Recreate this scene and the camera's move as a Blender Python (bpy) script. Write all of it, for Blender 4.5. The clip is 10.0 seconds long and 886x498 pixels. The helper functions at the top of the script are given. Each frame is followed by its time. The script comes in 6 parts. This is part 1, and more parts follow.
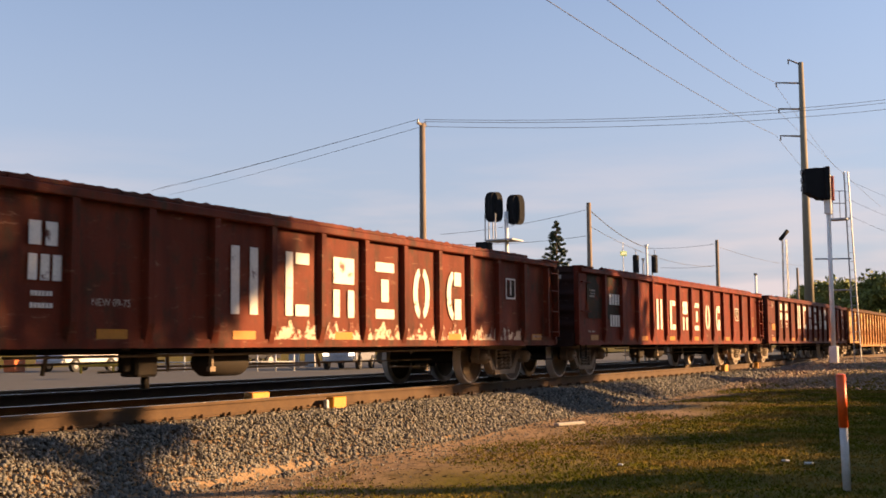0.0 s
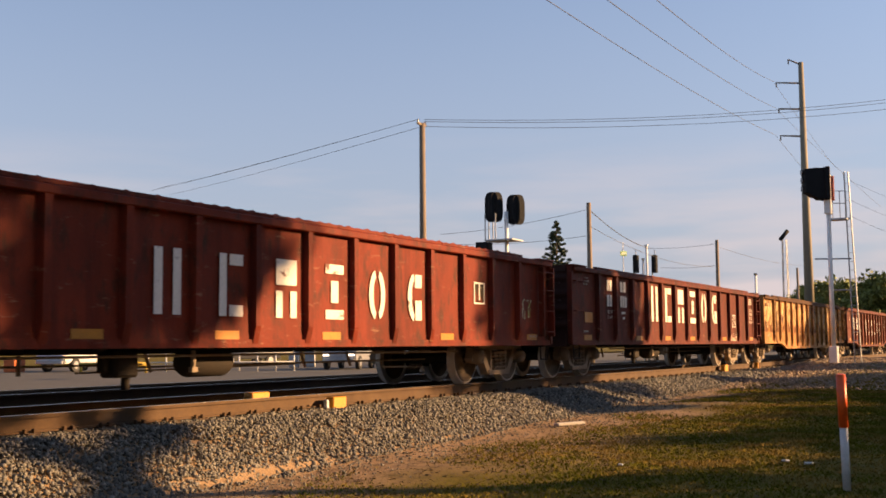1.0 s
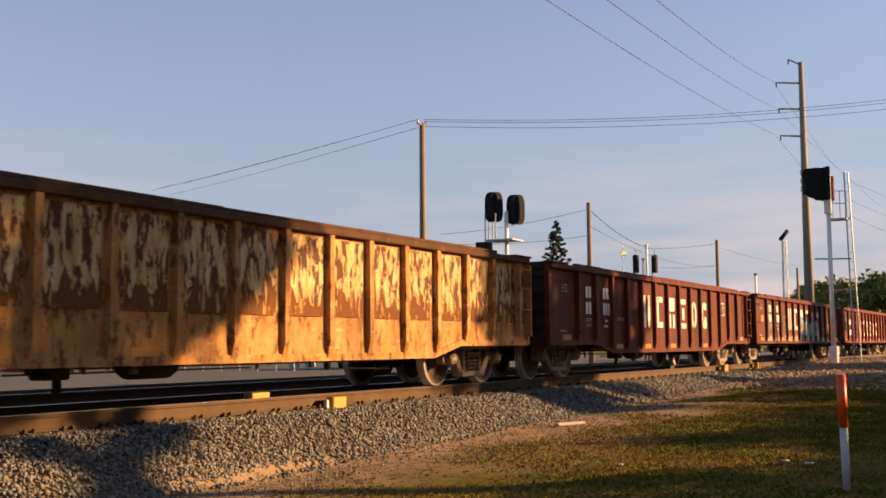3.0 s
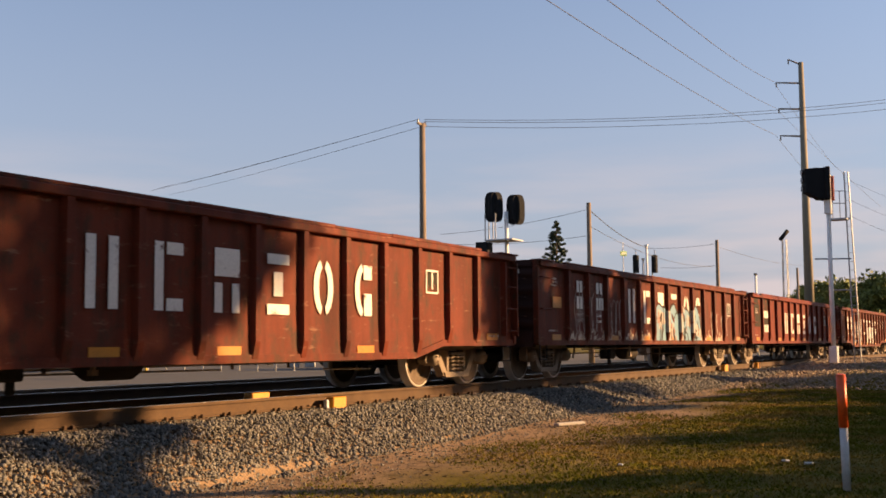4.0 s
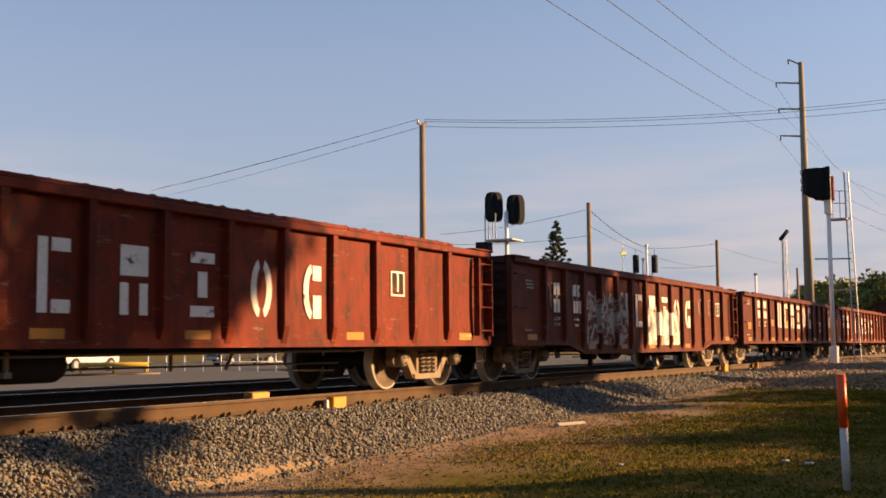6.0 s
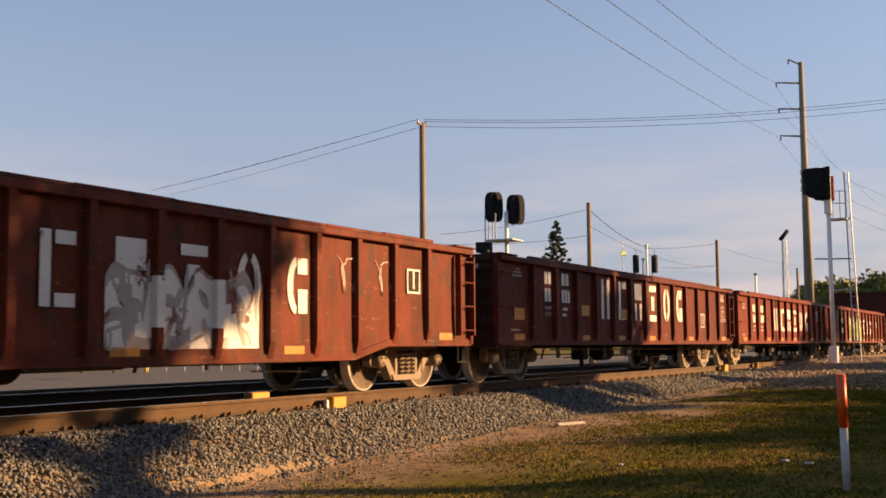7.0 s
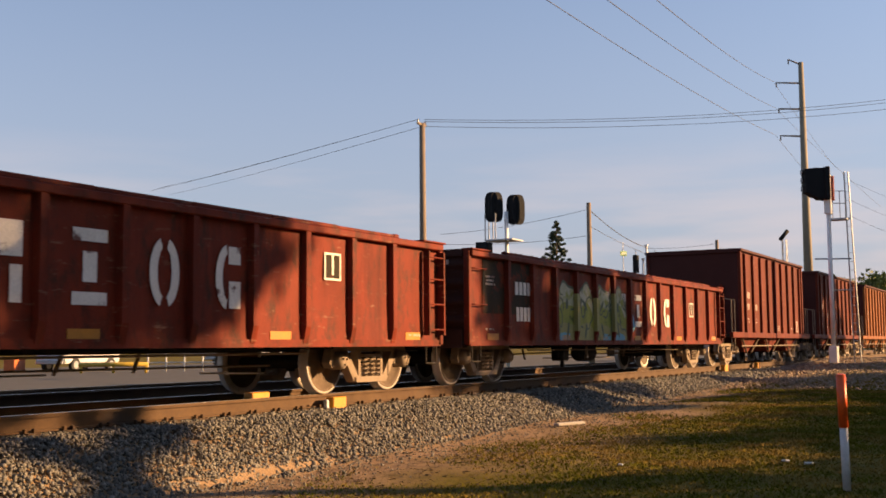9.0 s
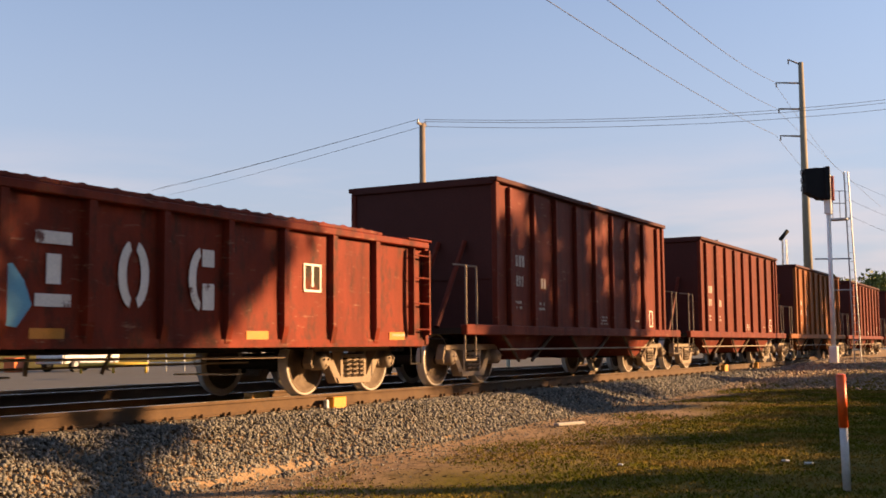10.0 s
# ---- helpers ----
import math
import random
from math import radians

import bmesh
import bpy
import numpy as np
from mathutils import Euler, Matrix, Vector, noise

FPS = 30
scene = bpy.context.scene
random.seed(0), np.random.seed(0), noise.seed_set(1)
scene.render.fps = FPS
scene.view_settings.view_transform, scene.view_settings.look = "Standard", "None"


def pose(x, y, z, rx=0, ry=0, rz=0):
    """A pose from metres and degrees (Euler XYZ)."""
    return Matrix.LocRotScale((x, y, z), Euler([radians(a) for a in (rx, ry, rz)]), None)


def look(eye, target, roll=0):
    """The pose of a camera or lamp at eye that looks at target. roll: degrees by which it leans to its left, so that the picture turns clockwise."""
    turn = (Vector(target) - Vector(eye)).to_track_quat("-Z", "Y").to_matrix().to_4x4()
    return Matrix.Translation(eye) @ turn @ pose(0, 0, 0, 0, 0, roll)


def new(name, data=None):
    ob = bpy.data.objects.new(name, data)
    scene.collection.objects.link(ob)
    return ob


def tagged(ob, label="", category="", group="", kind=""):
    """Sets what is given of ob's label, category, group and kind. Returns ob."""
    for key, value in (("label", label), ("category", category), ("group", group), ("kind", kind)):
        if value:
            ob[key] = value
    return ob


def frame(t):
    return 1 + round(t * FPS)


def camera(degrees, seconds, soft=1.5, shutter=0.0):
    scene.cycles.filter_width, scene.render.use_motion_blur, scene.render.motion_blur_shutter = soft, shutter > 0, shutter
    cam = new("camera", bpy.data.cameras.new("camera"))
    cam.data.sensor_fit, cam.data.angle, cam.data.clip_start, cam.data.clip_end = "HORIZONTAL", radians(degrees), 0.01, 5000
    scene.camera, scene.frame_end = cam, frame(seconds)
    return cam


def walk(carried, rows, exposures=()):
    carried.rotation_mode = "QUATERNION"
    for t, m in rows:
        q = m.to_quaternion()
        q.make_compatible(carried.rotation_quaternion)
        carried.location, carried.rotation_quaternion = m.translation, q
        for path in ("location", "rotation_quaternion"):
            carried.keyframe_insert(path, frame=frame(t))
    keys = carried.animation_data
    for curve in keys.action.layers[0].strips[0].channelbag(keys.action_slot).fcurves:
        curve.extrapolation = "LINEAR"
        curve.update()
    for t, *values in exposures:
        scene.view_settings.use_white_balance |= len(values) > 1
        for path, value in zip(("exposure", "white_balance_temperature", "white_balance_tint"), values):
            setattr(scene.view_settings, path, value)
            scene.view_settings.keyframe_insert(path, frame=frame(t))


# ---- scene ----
cam = camera(43.30, 10.0, soft=1.7, shutter=0.05)
EYE = Vector((0.0, 0.0, 0.679))
YAW, PITCH = radians(61.30), radians(5.003)
AIM = EYE + Vector((math.sin(YAW) * math.cos(PITCH), math.cos(YAW) * math.cos(PITCH), math.sin(PITCH)))
walk(cam, [(0.0, look(EYE, AIM, -0.498)), (10.0, look(EYE, AIM, -0.498))], [(0.0, 2.14, 7500, 22), (1.0, 2.0, 7500, 22), (2.0, 1.95, 7500, 22), (4.0, 1.93, 7500, 22), (8.0, 1.93, 7500, 22), (9.0, 1.98, 7500, 22), (10.0, 2.18, 7500, 22)])

# ---- light ----
SUN_DIR = Vector((0.55, -0.82, 0.30)).normalized()      # towards the sun
world = bpy.data.worlds.new("sky")
scene.world = world
world.use_nodes = True
wn, wl = world.node_tree.nodes, world.node_tree.links
wn.clear()
w_out = wn.new("ShaderNodeOutputWorld")
w_bg = wn.new("ShaderNodeBackground")
w_sky = wn.new("ShaderNodeTexSky")
w_sky.sky_type = "NISHITA"
w_sky.sun_disc = False
w_sky.sun_elevation = math.asin(SUN_DIR.z)
w_sky.sun_rotation = math.atan2(SUN_DIR.x, SUN_DIR.y)
w_sky.air_density, w_sky.dust_density, w_sky.ozone_density = 1.0, 0.4, 2.8
w_bg.inputs["Strength"].default_value = 0.05
# thin bands of cloud low over the horizon
w_co = wn.new("ShaderNodeTexCoord")
w_sep = wn.new("ShaderNodeSeparateXYZ")
w_map = wn.new("ShaderNodeMapping")
w_map.inputs["Scale"].default_value = (2.2, 2.2, 17.0)
w_noise = wn.new("ShaderNodeTexNoise")
w_noise.inputs["Scale"].default_value = 1.6
w_noise.inputs["Detail"].default_value = 6
w_noise.inputs["Roughness"].default_value = 0.5
w_ramp = wn.new("ShaderNodeValToRGB")
w_ramp.color_ramp.elements[0].position, w_ramp.color_ramp.elements[1].position = 0.47, 0.66
w_low = wn.new("ShaderNodeMapRange")
w_low.inputs["From Min"].default_value, w_low.inputs["From Max"].default_value = 0.05, 0.19
w_low.inputs["To Min"].default_value, w_low.inputs["To Max"].default_value = 0.72, 0.0
w_mul = wn.new("ShaderNodeMath")
w_mul.operation = "MULTIPLY"
w_mix = wn.new("ShaderNodeMixRGB")
w_mix.inputs["Color2"].default_value = (3.7, 3.5, 3.65, 1)
wl.new(w_co.outputs["Generated"], w_map.inputs["Vector"])
wl.new(w_co.outputs["Generated"], w_sep.inputs["Vector"])
wl.new(w_map.outputs["Vector"], w_noise.inputs["Vector"])
wl.new(w_noise.outputs["Fac"], w_ramp.inputs["Fac"])
wl.new(w_sep.outputs["Z"], w_low.inputs["Value"])
wl.new(w_ramp.outputs["Color"], w_mul.inputs[0])
wl.new(w_low.outputs["Result"], w_mul.inputs[1])
wl.new(w_mul.outputs["Value"], w_mix.inputs["Fac"])
# even haze towards the horizon, all round
w_haze = wn.new("ShaderNodeMixRGB")
w_haze.inputs["Color2"].default_value = (1.62, 2.02, 2.85, 1)
w_hz = wn.new("ShaderNodeMapRange")
w_hz.inputs["From Min"].default_value, w_hz.inputs["From Max"].default_value = 0.02, 0.36
w_hz.inputs["To Min"].default_value, w_hz.inputs["To Max"].default_value = 0.88, 0.08
wl.new(w_sep.outputs["Z"], w_hz.inputs["Value"])
wl.new(w_hz.outputs["Result"], w_haze.inputs["Fac"])
wl.new(w_sky.outputs["Color"], w_haze.inputs["Color1"])
wl.new(w_haze.outputs["Color"], w_mix.inputs["Color1"])
wl.new(w_mix.outputs["Color"], w_bg.inputs["Color"])
wl.new(w_bg.outputs["Background"], w_out.inputs["Surface"])

sun = new("sun", bpy.data.lights.new("sun", "SUN"))
sun.data.energy, sun.data.angle, sun.data.color = 3.25, radians(0.55), (1.0, 0.68, 0.35)
sun.matrix_world = look(SUN_DIR * 60, (0, 0, 0))


# ---- materials ----
def mat(name, base, rough=0.7, metal=0.0, second=None, scale=6.0, amount=0.5, fine=60.0, bump=0.25,
        third=None, third_at=(0.55, 0.7), third_scale=2.0, streak=1.0, depth=0.01, rand=0.0, emit=None, spec=0.5, scuff=None):
    """A weathered surface: base and second colour mixed by a coarse and a fine noise, a third one in patches."""
    m = bpy.data.materials.new(name)
    m.use_nodes = True
    n, l = m.node_tree.nodes, m.node_tree.links
    b = n["Principled BSDF"]
    b.inputs["Metallic"].default_value = metal
    b.inputs["Specular IOR Level"].default_value = spec
    co = n.new("ShaderNodeTexCoord")
    mp = n.new("ShaderNodeMapping")
    mp.inputs["Scale"].default_value = (streak, streak, 1.0)
    l.new(co.outputs["Object"], mp.inputs["Vector"])

    def tex(s, d=6, r=0.6):
        t = n.new("ShaderNodeTexNoise")
        t.inputs["Scale"].default_value, t.inputs["Detail"].default_value, t.inputs["Roughness"].default_value = s, d, r
        l.new(mp.outputs["Vector"], t.inputs["Vector"])
        return t

    def mixed(fac, c1, c2):
        x = n.new("ShaderNodeMixRGB")
        for s, c in (("Fac", fac), ("Color1", c1), ("Color2", c2)):
            if isinstance(c, (tuple, list)):
                x.inputs[s].default_value = (*c, 1)
            elif isinstance(c, float):
                x.inputs[s].default_value = c
            else:
                l.new(c, x.inputs[s])
        return x.outputs["Color"]

    def ramp(v, lo, hi):
        r = n.new("ShaderNodeMapRange")
        r.inputs["From Min"].default_value, r.inputs["From Max"].default_value = lo, hi
        l.new(v, r.inputs["Value"])
        return r.outputs["Result"]

    second = second or tuple(c * 0.6 for c in base)
    t1, t2 = tex(scale), tex(fine, 4)
    col = mixed(ramp(t1.outputs["Fac"], 0.5 - amount / 2, 0.5 + amount / 2), base, second)
    if third:
        t3 = tex(third_scale, 9, 0.7)
        col = mixed(ramp(t3.outputs["Fac"], *third_at), col, third)
    if scuff:
        # pale scratches drawn out along the car
        sm = n.new("ShaderNodeMapping")
        sm.inputs["Scale"].default_value = (0.8, 1.0, 3.5)
        l.new(co.outputs["Object"], sm.inputs["Vector"])
        ts = n.new("ShaderNodeTexNoise")
        ts.inputs["Scale"].default_value, ts.inputs["Detail"].default_value, ts.inputs["Roughness"].default_value = 3.2, 10, 0.72
        l.new(sm.outputs["Vector"], ts.inputs["Vector"])
        col = mixed(ramp(ts.outputs["Fac"], 0.59, 0.68), col, scuff)
        # dark run-off streaks down the sheets
        dm = n.new("ShaderNodeMapping")
        dm.inputs["Scale"].default_value = (3.2, 1.0, 0.30)
        l.new(co.outputs["Object"], dm.inputs["Vector"])
        td = n.new("ShaderNodeTexNoise")
        td.inputs["Scale"].default_value, td.inputs["Detail"].default_value = 1.4, 5
        l.new(dm.outputs["Vector"], td.inputs["Vector"])
        col = mixed(ramp(td.outputs["Fac"], 0.46, 0.85), col, tuple(c * 0.30 for c in base))
    shade = n.new("ShaderNodeHueSaturation")
    l.new(col, shade.inputs["Color"])
    v = ramp(t2.outputs["Fac"], 0.2, 0.8)
    rr = n.new("ShaderNodeMapRange")
    rr.inputs["To Min"].default_value, rr.inputs["To Max"].default_value = 0.8, 1.2
    l.new(v, rr.inputs["Value"])
    if rand:
        oi = n.new("ShaderNodeObjectInfo")
        geo = n.new("ShaderNodeNewGeometry")
        ad = n.new("ShaderNodeMath")
        ad.operation = "ADD"
        l.new(oi.outputs["Random"], ad.inputs[0])
        l.new(geo.outputs["Random Per Island"], ad.inputs[1])
        fr = n.new("ShaderNodeMath")
        fr.operation = "FRACT"
        l.new(ad.outputs["Value"], fr.inputs[0])
        r2 = n.new("ShaderNodeMapRange")
        r2.inputs["To Min"].default_value, r2.inputs["To Max"].default_value = 1 - rand, 1 + rand
        l.new(fr.outputs["Value"], r2.inputs["Value"])
        mm = n.new("ShaderNodeMath")
        mm.operation = "MULTIPLY"
        l.new(rr.outputs["Result"], mm.inputs[0])
        l.new(r2.outputs["Result"], mm.inputs[1])
        l.new(mm.outputs["Value"], shade.inputs["Value"])
    else:
        l.new(rr.outputs["Result"], shade.inputs["Value"])
    l.new(shade.outputs["Color"], b.inputs["Base Color"])
    ro = n.new("ShaderNodeMapRange")
    ro.inputs["To Min"].default_value, ro.inputs["To Max"].default_value = max(0.05, rough - 0.12), min(1.0, rough + 0.12)
    l.new(t1.outputs["Fac"], ro.inputs["Value"])
    l.new(ro.outputs["Result"], b.inputs["Roughness"])
    bp = n.new("ShaderNodeBump")
    bp.inputs["Strength"].default_value, bp.inputs["Distance"].default_value = bump, depth
    l.new(t2.outputs["Fac"], bp.inputs["Height"])
    l.new(bp.outputs["Normal"], b.inputs["Normal"])
    if emit:
        b.inputs["Emission Color"].default_value = (*emit[:3], 1)
        b.inputs["Emission Strength"].default_value = emit[3]
    return m


RUST = (0.12, 0.055, 0.028)
SCUFF = (0.24, 0.115, 0.07)
PAINT = {
    "maroon": mat("maroon_paint", (0.135, 0.020, 0.009), 0.62, 0, (0.085, 0.016, 0.008), 1.3, 0.5, 45, 0.12, (0.045, 0.018, 0.010), (0.50, 0.68), 2.2, 2.0, spec=0.14, scuff=SCUFF),
    "red": mat("red_paint", (0.190, 0.024, 0.008), 0.6, 0, (0.115, 0.017, 0.007), 1.1, 0.5, 45, 0.12, (0.052, 0.018, 0.009), (0.50, 0.66), 1.9, 2.0, spec=0.14, scuff=SCUFF),
    "brown": mat("brown_red_paint", (0.158, 0.028, 0.011), 0.62, 0, (0.092, 0.020, 0.009), 1.2, 0.5, 45, 0.12, (0.058, 0.027, 0.014), (0.49, 0.66), 2.0, 2.0, spec=0.14, scuff=SCUFF),
    "ochre": mat("worn_ochre_paint", (0.50, 0.265, 0.080), 0.65, 0, (0.37, 0.125, 0.026), 1.7, 0.4, 45, 0.3, (0.13, 0.045, 0.013), (0.50, 0.60), 3.2, 2.2, spec=0.2, scuff=(0.56, 0.42, 0.22)),
    "hopper": mat("hopper_red_paint", (0.155, 0.024, 0.010), 0.62, 0, (0.105, 0.018, 0.009), 0.9, 0.5, 45, 0.1, (0.055, 0.021, 0.011), (0.58, 0.76), 2.0, 2.0, spec=0.14, scuff=SCUFF),
    "orange": mat("orange_brown_paint", (0.27, 0.09, 0.022), 0.62, 0, (0.18, 0.056, 0.016), 1.2, 0.5, 45, 0.1, (0.07, 0.032, 0.016), (0.6, 0.8), 2.0, 2.0, spec=0.14, scuff=SCUFF),
}
M_RUSTHEAVY = mat("rusted_through_paint", (0.17, 0.060, 0.018), 0.8, 0, (0.085, 0.032, 0.012), 3.0, 0.5, 45, 0.3, (0.50, 0.25, 0.07), (0.54, 0.60), 3.0, 3.5, spec=0.15)
M_RUSTCHORD = mat("rusty_brown_chord", (0.10, 0.045, 0.020), 0.8, 0, (0.06, 0.028, 0.014), 2.0, 0.6, 45, 0.3, (0.30, 0.15, 0.05), (0.60, 0.68), 3.0, spec=0.15)
# gondola ends: soot plus the deep shade between cars, both in the colour
M_SOOTSHADE = mat("soot_and_shade_end", (0.030, 0.014, 0.011), 0.85, 0, (0.045, 0.018, 0.013), 1.5, 0.7, 40, 0.2, spec=0.2)
M_WHITE = mat("worn_white_paint", (0.74, 0.70, 0.62), 0.55, 0, (0.62, 0.56, 0.48), 3.0, 0.8, 40, 0.1, (0.13, 0.04, 0.024), (0.60, 0.64), 2.6)
M_GREYPAINT = mat("faded_white_paint", (0.46, 0.40, 0.34), 0.6, 0, (0.32, 0.22, 0.17), 3.0, 0.8, 40, 0.1, (0.13, 0.04, 0.024), (0.52, 0.58), 2.6)
M_FLAKE = mat("flaked_grey_primer", (0.60, 0.50, 0.38), 0.8, 0, (0.36, 0.24, 0.16), 4.0, 0.6, 40, 0.3, (0.14, 0.030, 0.012), (0.485, 0.51), 8.0)
M_DARKPATCH = mat("dark_overpaint", (0.020, 0.019, 0.012), 0.7, 0, (0.036, 0.022, 0.012), 2.5, 0.6, 45, 0.15, (0.13, 0.024, 0.009), (0.50, 0.60), 2.2, spec=0.12)
M_REFLECT = mat("orange_reflector", (0.52, 0.20, 0.012), 0.4, 0, (0.36, 0.13, 0.012), 5.0, 0.6)
M_STEEL = mat("dusty_cast_steel", (0.28, 0.215, 0.155), 0.85, 0.0, (0.19, 0.138, 0.095), 5.0, 0.7, 40, 0.3, RUST, (0.58, 0.75), 4.0)
M_BLACK = mat("grimy_black_steel", (0.022, 0.019, 0.016), 0.8, 0.0, (0.036, 0.027, 0.020), 4.0, 0.6, spec=0.15)
M_WHEELFACE = mat("dusty_wheel_plate", (0.155, 0.108, 0.070), 0.85, 0, (0.08, 0.050, 0.030), 5.0, 0.6)
M_RIM = mat("polished_wheel_rim", (0.62, 0.56, 0.49), 0.4, 0.25, (0.46, 0.40, 0.34), 6.0, 0.6)
M_RAIL = mat("rusted_rail", (0.095, 0.046, 0.012), 0.85, 0.0, (0.060, 0.030, 0.013), 3.0, 0.6, 40, 0.2, (0.06, 0.035, 0.02), (0.56, 0.66), 1.1)
M_RAILTOP = mat("polished_rail_head", (0.50, 0.48, 0.46), 0.25, 0.9, (0.36, 0.33, 0.30), 4.0, 0.5)
M_TIE = mat("weathered_tie_wood", (0.16, 0.115, 0.075), 0.9, 0, (0.09, 0.065, 0.045), 6.0, 0.6, 50, 0.5)
M_STONE = mat("ballast_stone", (0.185, 0.170, 0.140), 0.95, 0, (0.105, 0.095, 0.078), 9.0, 0.7, 60, 0.4, rand=0.45)
M_TANSTONE = mat("tan_gravel_stone", (0.30, 0.225, 0.15), 0.95, 0, (0.18, 0.135, 0.09), 9.0, 0.7, 60, 0.4, rand=0.35)
M_GRAVELBED = mat("ballast_bed", (0.11, 0.10, 0.085), 0.95, 0, (0.07, 0.058, 0.045), 14.0, 0.5, 70, 0.8, depth=0.03)
M_YELLOW = mat("yellow_paint", (0.64, 0.29, 0.03), 0.5, 0, (0.48, 0.20, 0.03), 5, 0.6)
M_WOODPOLE = mat("weathered_pole_wood", (0.235, 0.175, 0.12), 0.85, 0, (0.16, 0.12, 0.085), 3.0, 0.7, 40, 0.4, streak=6.0)
M_CONCPOLE = mat("tan_pole", (0.27, 0.23, 0.16), 0.8, 0, (0.21, 0.175, 0.12), 1.5, 0.7, 40, 0.2, streak=4.0)
M_GALV = mat("galvanised_steel", (0.36, 0.36, 0.36), 0.45, 0.6, (0.28, 0.28, 0.28), 6.0, 0.6)
M_SILVER = mat("aluminium_paint", (0.88, 0.85, 0.78), 0.5, 0.0, (0.74, 0.70, 0.64), 5.0, 0.6)
M_SIGBLACK = mat("flat_black_paint", (0.012, 0.012, 0.013), 0.7, 0, (0.020, 0.020, 0.020), 4.0, 0.6, spec=0.12)
M_LENS = mat("dark_lens_glass", (0.03, 0.012, 0.012), 0.12, 0, (0.02, 0.01, 0.01), 5.0, 0.5)
M_WIRE = mat("wire_black", (0.03, 0.03, 0.032), 0.6, 0, (0.04, 0.04, 0.04), 3.0, 0.5)
M_ORANGE = mat("orange_marker_plastic", (0.88, 0.11, 0.015), 0.4, 0, (0.75, 0.085, 0.012), 5.0, 0.7)
M_POSTWHITE = mat("white_marker_plastic", (0.62, 0.62, 0.60), 0.5, 0, (0.45, 0.44, 0.42), 6.0, 0.6)
M_LEAF = mat("leaf_green", (0.060, 0.085, 0.022), 0.7, 0, (0.035, 0.055, 0.015), 0.8, 0.6, 20, 0.1, rand=0.4)
# paler leaf for the far trees: sunlight on them is put into the colour
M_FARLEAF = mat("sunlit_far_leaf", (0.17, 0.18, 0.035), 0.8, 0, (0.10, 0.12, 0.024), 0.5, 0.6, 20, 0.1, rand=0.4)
M_NEEDLE = mat("needle_green", (0.030, 0.055, 0.022), 0.75, 0, (0.02, 0.035, 0.014), 0.8, 0.6, 20, 0.1, rand=0.4)
M_BARK = mat("bark", (0.10, 0.075, 0.055), 0.9, 0, (0.06, 0.045, 0.035), 3.0, 0.6, 30, 0.6)
M_GRASS = mat("grass_blade", (0.130, 0.112, 0.010), 1.0, 0, (0.070, 0.078, 0.006), 0.7, 0.5, 20, 0.1, (0.21, 0.135, 0.032), (0.47, 0.58), 1.0, rand=0.15, spec=0.05)
M_ASPHALT = mat("road_asphalt", (0.062, 0.056, 0.046), 0.95, 0, (0.046, 0.042, 0.034), 0.8, 0.7, 50, 0.3)
M_CONCRETE = mat("pale_concrete", (0.38, 0.35, 0.31), 0.9, 0, (0.30, 0.275, 0.24), 2.0, 0.7, 40, 0.3)
M_GLASS = mat("vehicle_glass", (0.02, 0.022, 0.025), 0.08, 0, (0.015, 0.016, 0.018), 3.0, 0.5)
M_TYRE = mat("rubber_tyre", (0.02, 0.02, 0.02), 0.85, 0, (0.03, 0.03, 0.03), 8.0, 0.5)
M_REDLAMP = mat("red_lamp", (0.7, 0.02, 0.02), 0.3, 0, emit=(1.0, 0.08, 0.05, 3.0))
M_HEADLAMP = mat("lit_headlamp", (0.8, 0.8, 0.75), 0.2, 0, emit=(1.0, 0.9, 0.7, 1.2))


